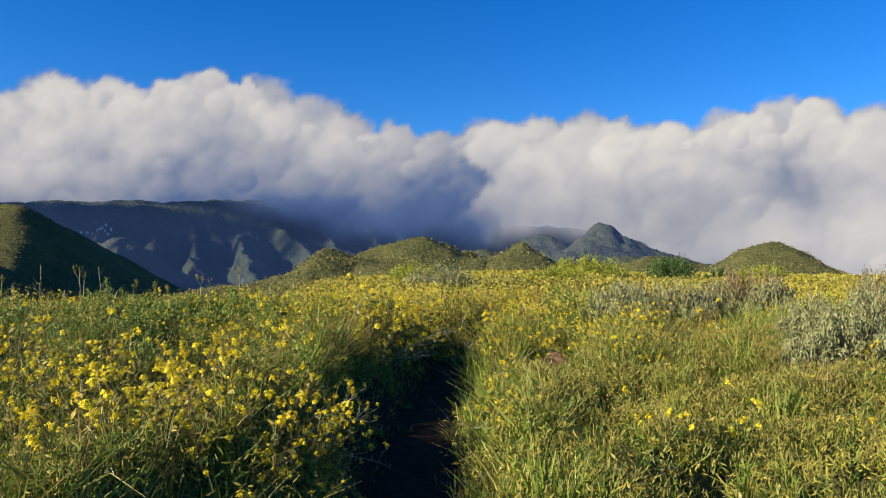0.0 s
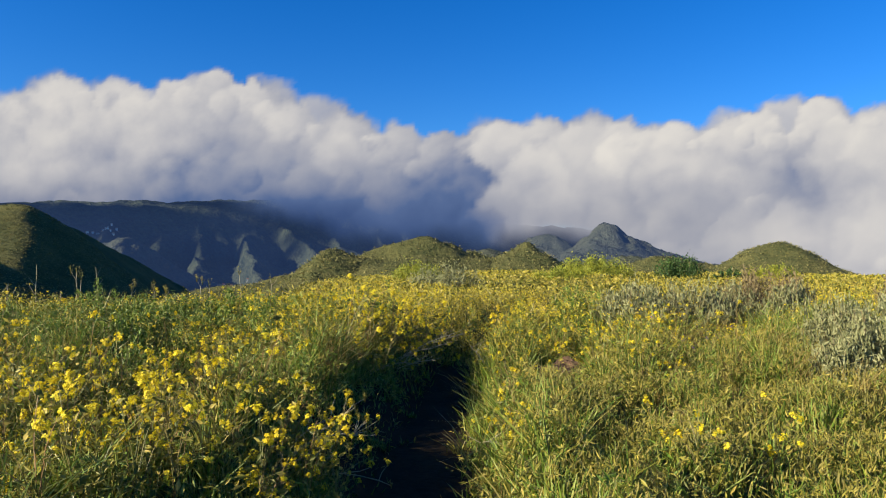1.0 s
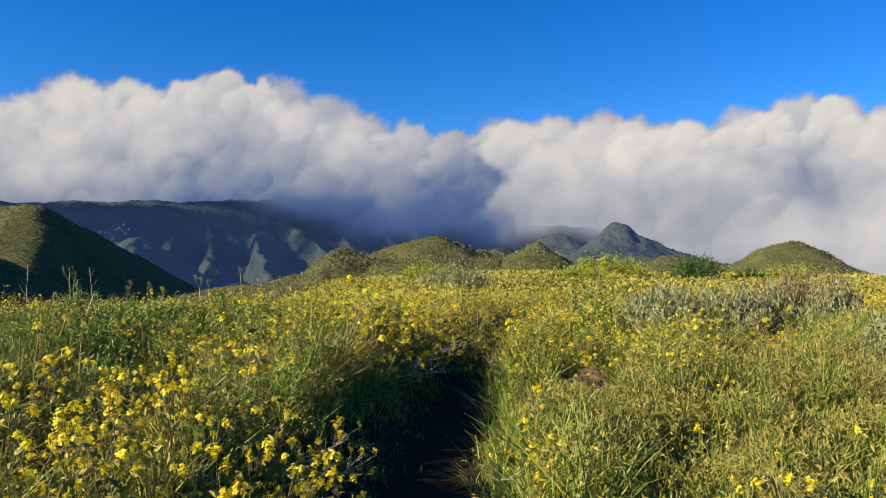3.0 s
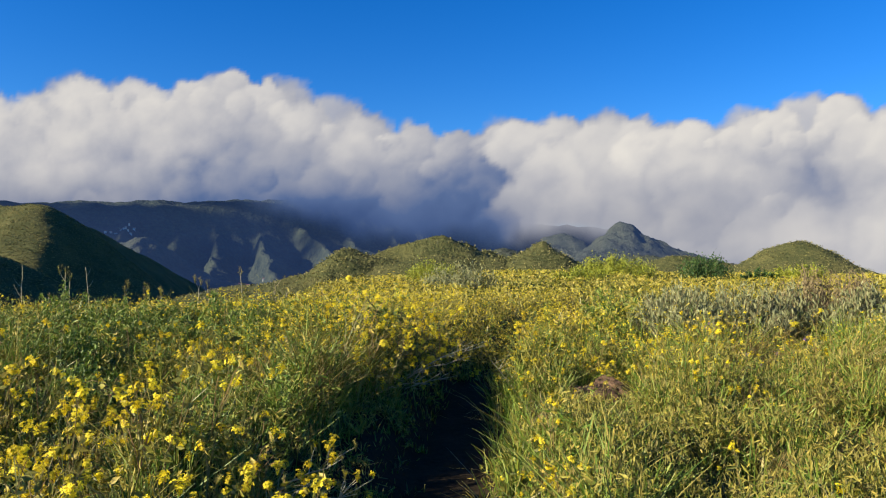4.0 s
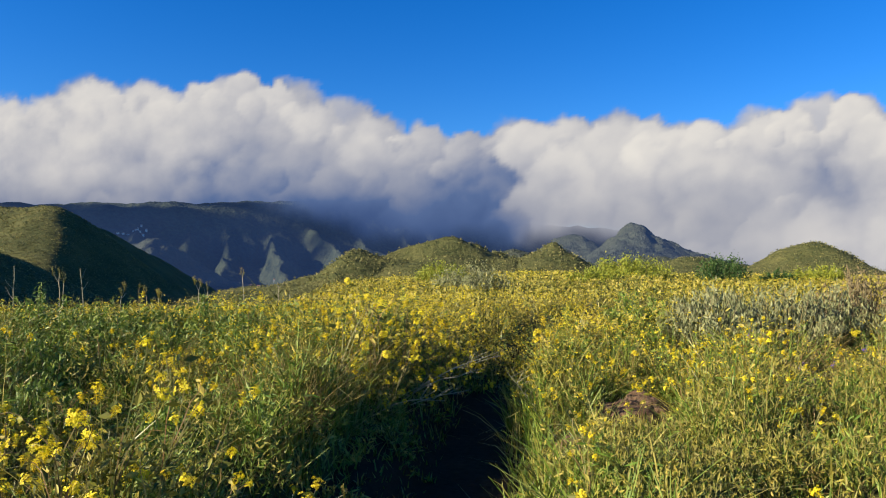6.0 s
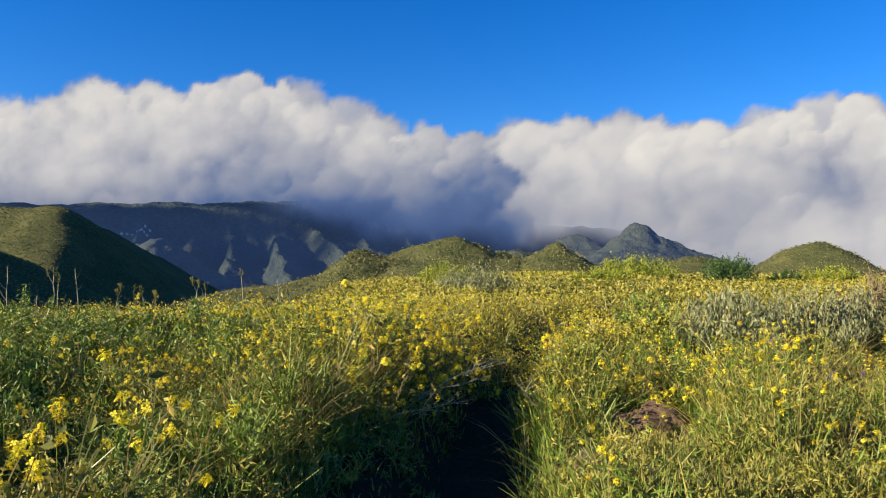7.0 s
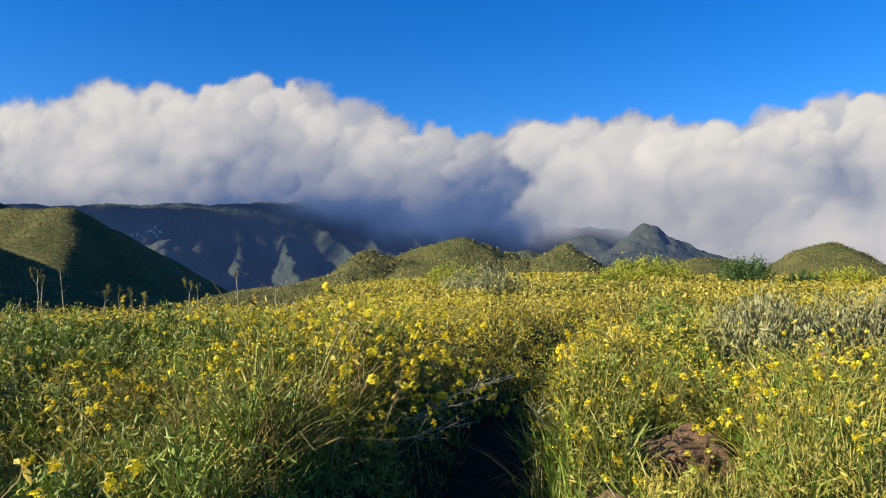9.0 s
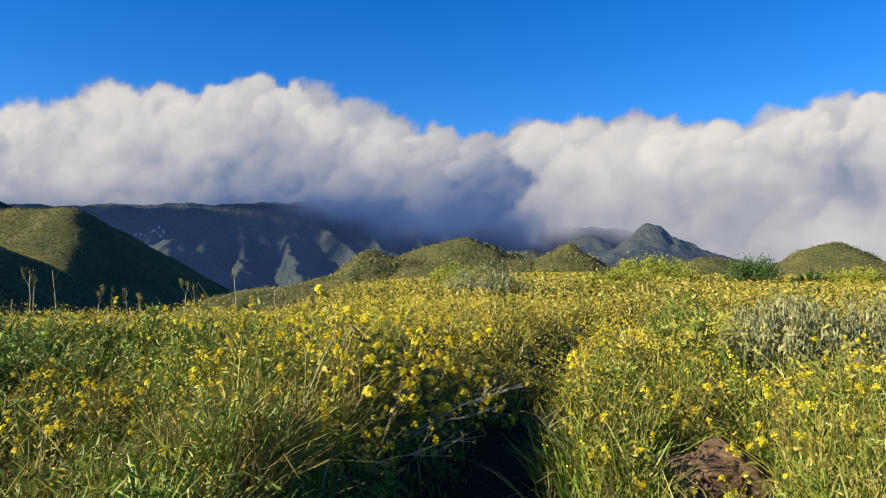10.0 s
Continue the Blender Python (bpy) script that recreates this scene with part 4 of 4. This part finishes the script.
# taller plants along the meadow's far edge
for i in range(10):
    px = -8.9 + 0.70 * i + g.normal(0, 0.2)
    py = math.sqrt(max(15.3 ** 2 - px * px, 120)) + g.uniform(-0.9, 0.3)
    s = g.uniform(0.95, 1.2)
    m = pose(px, py, float(ground_z(px, py)), g.normal(0, 6), g.normal(0, 6), g.uniform(0, 360)) @ Matrix.Diagonal((s, s, s, 1))
    ob = copy_thing(KINDS[i % len(KINDS)], m)
    ob.matrix_basis = m
    ob["group"] = "mustard plants at the meadow edge"


def bare_branch(p0, p1, arch, seed, buds):
    """A bare arching mustard branch with side twigs, tipped with buds and late flowers."""
    g = np.random.default_rng(seed)
    ob = tagged(new("bare_branch"), "pale bare branch arching out of the bank", "branch", "bare branches over the trail")
    p0, p1 = np.array(p0), np.array(p1)
    ob.location = p0
    t = np.linspace(0, 1, 9)[:, None]
    line = (p1 - p0) * t + np.array([0, 0, arch]) * np.sin(t * np.pi) + g.normal(0, 0.010, (9, 3)) * t
    part("stem", quick_mesh("stem", *tube(line, 0.0055, 0.0022, 5)), PALE, ob)
    tips = [line[-1]]
    for k in range(buds):
        q = line[int(g.integers(2, 8))]
        tip = q + np.array([g.uniform(0.02, 0.16), g.normal(0, 0.06), g.uniform(-0.02, 0.13)])
        part("twig", quick_mesh("twig", *tube(np.array([q, (q + tip) / 2 + g.normal(0, 0.008, 3), tip]), 0.0024, 0.0014, 4)), PALE, ob)
        tips.append(tip)
    for k, q in enumerate(tips):
        head = part("flower_head" if k % 3 else "flower_bud", HEADS[k % 5] if k % 3 else BUDS[k % 3], PETAL if k % 3 else BUD, ob)
        head.location, head.scale = q + np.array([0, 0, 0.02]), [g.uniform(0.6, 1.0) if k % 3 else g.uniform(1.2, 1.7)] * 3


for i, (p0, p1, arch, buds) in enumerate((((-0.85, 7.80, 0.22), (0.17, 7.95, 0.70), 0.05, 12), ((-0.80, 7.70, 0.22), (0.02, 7.85, 0.58), 0.06, 10), ((-0.75, 7.60, 0.20), (-0.08, 7.75, 0.42), 0.06, 9),
                                          ((-0.70, 8.05, 0.25), (0.22, 8.25, 0.62), 0.08, 10), ((-0.95, 7.10, 0.2), (-0.25, 7.25, 0.45), 0.10, 9), ((-1.05, 4.30, 0.10), (-0.33, 4.50, 0.13), 0.10, 6),
                                          ((-1.1, 4.45, 0.12), (-0.50, 4.62, 0.40), 0.10, 12), ((-1.15, 4.6, 0.12), (-0.58, 4.80, 0.50), 0.08, 12), ((-1.1, 4.2, 0.1), (-0.62, 4.32, 0.32), 0.10, 11),
                                          ((0.52, 7.70, 0.14), (0.19, 7.58, 0.60), 0.03, 10), ((0.55, 7.80, 0.14), (0.29, 7.62, 0.45), 0.03, 8), ((0.55, 4.9, 0.08), (0.14, 4.85, 0.30), 0.06, 8))):
    bare_branch(p0, p1, arch, 900 + i, buds)


def dry_stalk(x, y, height, seed, twigs, heads):
    """A tall dead flower stalk with a few bare side twigs."""
    g = np.random.default_rng(seed)
    ob = tagged(new("dry_stalk"), "tall pale dried flower stalk at the meadow edge", "stalk", "dried stalks at the meadow edge")
    ob.location = (x, y, float(ground_z(x, y)) - 0.02)
    lean = g.normal(0, 0.05, 2)
    t = np.linspace(0, 1, 7)[:, None]
    line = np.concatenate([lean[0] * t ** 1.5, lean[1] * t ** 1.5, t], 1) * height + g.normal(0, 0.006, (7, 3)) * t
    part("stem", quick_mesh("stem", *tube(line, 0.009, 0.006, 5)), PALE, ob)
    tips = [line[-1]] if heads else []
    for k in range(twigs):
        p = line[int(g.integers(3, 6))]
        a, r = g.uniform(0, 6.28), g.uniform(0.08, 0.2)
        tip = p + np.array([np.cos(a) * r, np.sin(a) * r * 0.4, g.uniform(0.08, 0.25)])
        mid = (p + tip) / 2 + np.array([0, 0, -0.02])
        part("twig", quick_mesh("twig", *tube(np.array([p, mid, tip]), 0.0055, 0.0035, 4)), PALE, ob)
        if heads:
            tips.append(tip)
    for p in tips[:heads]:
        head = part("seed_head", BUDS[seed % 3], BUD, ob)
        head.location, head.scale = p + np.array([0, 0, 0.05]), (5.5, 5.5, 4.5)


for i, (sx, sy, sh, tw, hd) in enumerate(((-7.62, 14.9, 0.78, 1, 2), (-7.5, 14.8, 0.70, 0, 1), (-7.15, 14.9, 0.85, 2, 0), (-8.3, 14.6, 0.9, 3, 0), (-8.6, 14.2, 0.62, 2, 0), (-9.1, 14.6, 0.7, 1, 1),
                                          (-8.0, 15.0, 0.5, 1, 0), (-6.2, 15.4, 0.55, 1, 2), (-5.5, 16, 0.66, 2, 2), (-5.1, 15.6, 0.6, 1, 1), (-4.7, 16.5, 0.75, 0, 1), (-5.9, 15.2, 0.5, 2, 2),
                                          (-4.1, 17, 0.6, 2, 0), (-3.6, 16, 0.5, 1, 1), (-6.7, 15.3, 0.5, 2, 2))):
    dry_stalk(sx, sy, sh * 1.35, 700 + i, tw, hd)


# ---------------------------------------------------------------- shrubs
def shrub(name, label, category, x, y, width, height, twig_mat, leaf_mat, leaf, n_branch, n_leaf, seed, upright=0.5, long=2.2, group=""):
    """A shrub: a fan of woody branches, each set with many small leaves."""
    g = np.random.default_rng(seed)
    ob = tagged(new(name), label, category, group)
    ob.location = (x, y, float(ground_z(x, y)) - 0.02)
    tufts = []
    for b in range(n_branch):
        ang, r = g.uniform(0, 2 * np.pi), np.sqrt(g.uniform(0, 1)) * width * 0.5
        top = height * (1 - 0.55 * (2 * r / width) ** 2) * g.uniform(0.75, 1.05)
        tip = np.array([np.cos(ang) * r, np.sin(ang) * r, top])
        root = np.array([np.cos(ang), np.sin(ang), 0]) * r * 0.25
        t = np.linspace(0, 1, 5)[:, None]
        bow = np.array([np.cos(ang), np.sin(ang), 0]) * np.sin(t * np.pi) * width * 0.08 * (1 - upright)
        line = root + (tip - root) * t + bow + g.normal(0, 0.012, (5, 3)) * t
        part("branch", quick_mesh("branch", *tube(line, 0.006, 0.002)), twig_mat, ob)
        k = max(2, n_leaf // n_branch)
        s = g.uniform(0.25, 1.02, k) ** 0.8
        tufts.append(root + (tip - root) * s[:, None] + g.normal(0, 1, (k, 3)) * np.array([0.013, 0.013, 0.02]) * (1.2 + height) * (1 if width < 2 else 3))
    part("foliage", quick_mesh("foliage", *flakes(np.concatenate(tufts), leaf, seed, -2.5 * upright, long)), leaf_mat, ob)
    return ob


SAGE_AT = [(3.45, 6.15, 0.95, 0.74), (4.0, 6.5, 1.2, 0.92), (3.7, 7.1, 0.8, 0.74), (3.1, 6.0, 0.5, 0.5), (2.3, 9.3, 1.1, 0.66), (3.1, 9.5, 1.2, 0.76), (3.8, 9.9, 1.1, 0.85),
           (4.3, 9.3, 0.9, 0.7), (2.7, 10.3, 1.2, 0.7), (5.2, 8.4, 1.1, 0.75)]
for i, (sx, sy, sw, sh) in enumerate(SAGE_AT):
    shrub("sage_shrub", "silvery grey-green sage shrub with soft upright shoots", "shrub", sx, sy, sw, sh, TWIG, SAGE, 0.022 if i < 4 else 0.028, 90, 7000 if i < 4 else 3600, 500 + i, 1.0, 2.4, "sage shrubs beside the trail")
shrub("dry_shrub", "brown twiggy shrub with few leaves behind sage", "shrub", 4.35, 10.2, 1.5, 0.86, TWIG, TWIG, 0.022, 110, 6500, 520, 0.6, 2.6)
shrub("dry_shrub", "small brown twiggy shrub in long grass", "shrub", 5.9, 9.6, 0.9, 0.8, TWIG, TWIG, 0.02, 70, 2200, 521, 0.6, 2.6)
shrub("sage_shrub", "grey-green sage shrub among yellow flowers", "shrub", -0.1, 23, 2.6, 0.95, TWIG, SAGE, 0.055, 60, 5000, 522, 0.5, 1.5)
shrub("spurge_bush", "rounded yellow-green spurge bush in the meadow", "bush", 7.3, 36, 4.2, 1.35, STEM, SPURGE, 0.09, 90, 8000, 523, 0.2, 1.2)
shrub("spurge_bush", "yellow-green spurge bush at the meadow edge", "bush", -1.4, 33, 2.6, 0.95, STEM, SPURGE, 0.08, 60, 4000, 524, 0.2, 1.2)
shrub("leafy_bush", "dark green leafy bush at the meadow edge", "bush", 10.6, 33, 2.4, 1.35, TWIG, DARK_LEAF, 0.08, 70, 5000, 525, 0.2, 1.2)

shrub("leafy_bush", "small dark green bush at the meadow edge", "bush", 13.4, 34, 1.7, 0.85, TWIG, DARK_LEAF, 0.08, 30, 2600, 526, 0.2, 1.2)
shrub("spurge_bush", "low yellow-green spurge bush among flowers", "bush", 4.4, 29, 2.2, 0.7, STEM, SPURGE, 0.08, 30, 2800, 527, 0.2, 1.2)
shrub("spurge_bush", "low yellow-green spurge bush among flowers", "bush", 16.5, 37, 3.0, 0.9, STEM, SPURGE, 0.09, 30, 3000, 528, 0.2, 1.2)

for i, (hx, hy, hw, hh) in enumerate(((-3.3, 8.2, 1.0, 0.58), (-2.5, 8.8, 0.9, 0.60), (-4.1, 8.9, 1.1, 0.62), (-1.9, 8.0, 0.7, 0.55), (-4.9, 8.0, 1.0, 0.6), (-1.6, 5.7, 0.5, 0.35),
                                      (-2.6, 6.3, 0.7, 0.4), (-3.1, 7.0, 0.8, 0.5), (1.9, 10.6, 0.9, 0.55), (2.4, 12.8, 1.0, 0.6))):
    shrub("green_herb", "lush green feathery herb in the meadow", "herb", hx, hy, hw, hh, STEM, LUSH, 0.024, 26, 2000, 540 + i, 0.2, 2.2, "lush herbs in the meadow")


def straw_tussock(x, y, height, seed, count=90):
    """A tussock of long dry grass, combed over by the wind."""
    g = np.random.default_rng(seed)
    px, py = g.normal(0, 0.06, count), g.normal(0, 0.06, count)
    turn = g.normal(-0.8, 1.0, count)
    h = height * g.uniform(0.6, 1.1, count)
    return blades(x + px, y + py, ground_z(x + px, y + py) - 0.01, h, 0.006 * g.uniform(0.7, 1.4, count), 0.95, 0.8, seed, 4, turn)


TUSSOCKS = ((2.35, 6.3, 0.42), (2.75, 6.05, 0.45), (3.1, 6.5, 0.48), (2.6, 6.8, 0.45), (3.0, 7.2, 0.5), (2.2, 5.6, 0.38), (2.9, 5.4, 0.4), (1.95, 6.9, 0.4), (3.3, 5.9, 0.45),
                                  (-1.15, 6.9, 0.5), (-1.3, 7.3, 0.5), (-1.0, 7.5, 0.48), (-1.05, 6.4, 0.45), (-1.5, 6.7, 0.5), (-3.4, 6.1, 0.45), (-3.8, 6.4, 0.45), (-4.2, 6.0, 0.45), (-3.0, 5.9, 0.42),
                                  (-2.2, 7.4, 0.5), (-1.9, 5.6, 0.42), (2.5, 7.9, 0.45), (2.0, 7.7, 0.42), (4.4, 7.9, 0.5), (1.6, 5.2, 0.32), (2.5, 8.6, 0.45), (2.9, 8.2, 0.5), (3.3, 9.0, 0.45), (2.2, 7.4, 0.42))
stuff("straw_tussock", "tussocks of long straw-coloured grass bent over", "grass tussock", joined([straw_tussock(tx, ty, th, 560 + i) for i, (tx, ty, th) in enumerate(TUSSOCKS)]), STRAW)


# ---------------------------------------------------------------- scrub on the near hills
c, sz = [], []
g = np.random.default_rng(600)
for key in HILLS:
    P = HILLS[key][1].reshape(-1, 3)
    P = P[(P[:, 2] > -8) & (P[:, 1] < HILLS[key][0].location.y + 8)]
    n = 2700
    pick = P[g.integers(0, len(P), n)] + g.normal(0, 0.2, (n, 3)) * np.array([1, 1, 0])
    r = g.uniform(0.25, 0.65, n)
    for k in range(4):
        d = g.normal(size=(n, 3))
        d /= np.linalg.norm(d, axis=1, keepdims=True)
        d[:, 2] = np.abs(d[:, 2])
        c.append(pick + d * r[:, None] * 0.8), sz.append(r * 0.75)
stuff("hill_scrub", "olive scrub covering low hills", "shrub", flakes(np.concatenate(c), np.concatenate(sz), 601, 0.0, 1.0), HILL_SCRUB)


# scrub on the large hill
def between(P, count):
    """Random places on a sheet of ground."""
    i, j, a, b = g.integers(0, P.shape[0] - 1, count), g.integers(0, P.shape[1] - 1, count), g.random((count, 1)), g.random((count, 1))
    return P[i, j] * (1 - a) * (1 - b) + P[i + 1, j] * a * (1 - b) + P[i, j + 1] * (1 - a) * b + P[i + 1, j + 1] * a * b


P = np.concatenate([between(LEFT, 160000), between(LEFT_LOW, 60000)])
P = P[(P[:, 2] > -12) & (P[:, 0] > -0.75 * P[:, 1]) & (P[:, 1] < 380)]
c, sz = [], []
n = 15000
pick = P[g.integers(0, len(P), n)]
r = g.uniform(0.25, 0.6, n)
for k in range(4):
    d = g.normal(size=(n, 3))
    d /= np.linalg.norm(d, axis=1, keepdims=True)
    d[:, 2] = np.abs(d[:, 2])
    c.append(pick + d * r[:, None] * 0.7), sz.append(r)
stuff("hill_scrub", "olive scrub covering a large hill", "shrub", flakes(np.concatenate(c), np.concatenate(sz), 611, 0.0, 1.0), HILL_SCRUB)


def hill_tree(x, y, z, height, seed):
    g = np.random.default_rng(seed)
    ob = tagged(new("tree"), "small dark tree on a hill crest", "tree", "trees on the hill crest")
    ob.location = (x, y, z - 0.2)
    line = np.array([[0, 0, 0], [0.1, 0, height * 0.3], [0.05, 0.1, height * 0.6], [0, 0, height * 0.9]])
    part("trunk", quick_mesh("trunk", *tube(line, 0.16, 0.04, 6)), TWIG, ob)
    tufts = []
    for k in range(7):
        a, p = g.uniform(0, 6.28), line[int(g.integers(1, 3))]
        tip = p + np.array([np.cos(a), np.sin(a), 0.7]) * height * g.uniform(0.12, 0.3)
        part("limb", quick_mesh("limb", *tube(np.array([p, (p + tip) / 2, tip]), 0.06, 0.02, 4)), TWIG, ob)
        tufts.append(tip + g.normal(0, 0.10 * height, (34, 3)))
    tufts.append(line[-1] + g.normal(0, 0.10 * height, (50, 3)))
    part("crown", quick_mesh("crown", *flakes(np.concatenate(tufts), 0.32, seed, 0.0, 1.2)), DARK_LEAF, ob)


for i, (u, d, hgt) in enumerate(((-0.690, 388, 3.8), (-0.672, 390, 3.2), (-0.655, 384, 2.2))):
    tx, ty = u * d, d
    P = LEFT.reshape(-1, 3)
    hill_tree(tx, ty, float(P[np.argmin((P[:, 0] - tx) ** 2 + (P[:, 1] - ty) ** 2), 2]), hgt, 620 + i)

# ---------------------------------------------------------------- rocks
def violet_flower(x, y, seed):
    """A slender stem with a head of violet petals."""
    g = np.random.default_rng(seed)
    ob = tagged(new("violet_flower"), "small violet meadow flower on a thin stem", "flower", "violet flowers beside the trail")
    ob.location = (x, y, float(ground_z(x, y)) - 0.01)
    h = float(sward(x, y)) * 1.05
    part("stem", quick_mesh("stem", *tube(np.array([[0, 0, 0], [0.01, 0, h * 0.5], [0.02, 0.01, h]]), 0.003, 0.002)), STEM, ob)
    head = part("flower_head", VIOLET_HEAD, VIOLET, ob)
    head.location, head.scale = (0.02, 0.01, h), [g.uniform(1.0, 1.4)] * 3


VIOLET_HEAD = quick_mesh("flower_head", *flower_head(77, 0.022, 9, 4, 0.8))
VIOLET_HEAD.materials.append(VIOLET)
for i, (vx, vy) in enumerate(((2.44, 7.5), (2.62, 7.62), (2.3, 7.42), (2.95, 7.8), (2.2, 8.1))):
    violet_flower(vx, vy, 800 + i)


def rock(x, y, w, d, h, seed, label):
    bm = bmesh.new()
    bmesh.ops.create_icosphere(bm, subdivisions=5, radius=1)
    for v in bm.verts:
        p = v.co.copy()
        k = 1 + 0.34 * noise.fractal(p * 1.1 + Vector((seed, 0, 0)), 0.9, 2.1, 5)
        p = p * k
        ledge = noise.fractal(Vector((p.x * 0.8 + seed, p.y * 0.8, p.z * 4.0)), 0.8, 2.0, 3)
        p = p * (1 + 0.10 * ledge)
        p.z = p.z * (0.9 + 0.12 * p.x)
        v.co = Vector((p.x * w / 2, p.y * d / 2, p.z * h))
    me = bpy.data.meshes.new("rock")
    bm.to_mesh(me)
    bm.free()
    me.materials.append(ROCK)
    me.polygons.foreach_set("use_smooth", np.ones(len(me.polygons), bool))
    ob = tagged(new("rock", me), label, "rock")
    ob.location = (x, y, float(ground_z(x, y)))
    return ob


rock(1.16, 7.54, 0.62, 0.46, 0.28, 3.0, "reddish brown rock half sunk in flowering herbs")
rock(0.57, 6.72, 0.30, 0.24, 0.12, 8.0, "small reddish brown rock beside the trail")
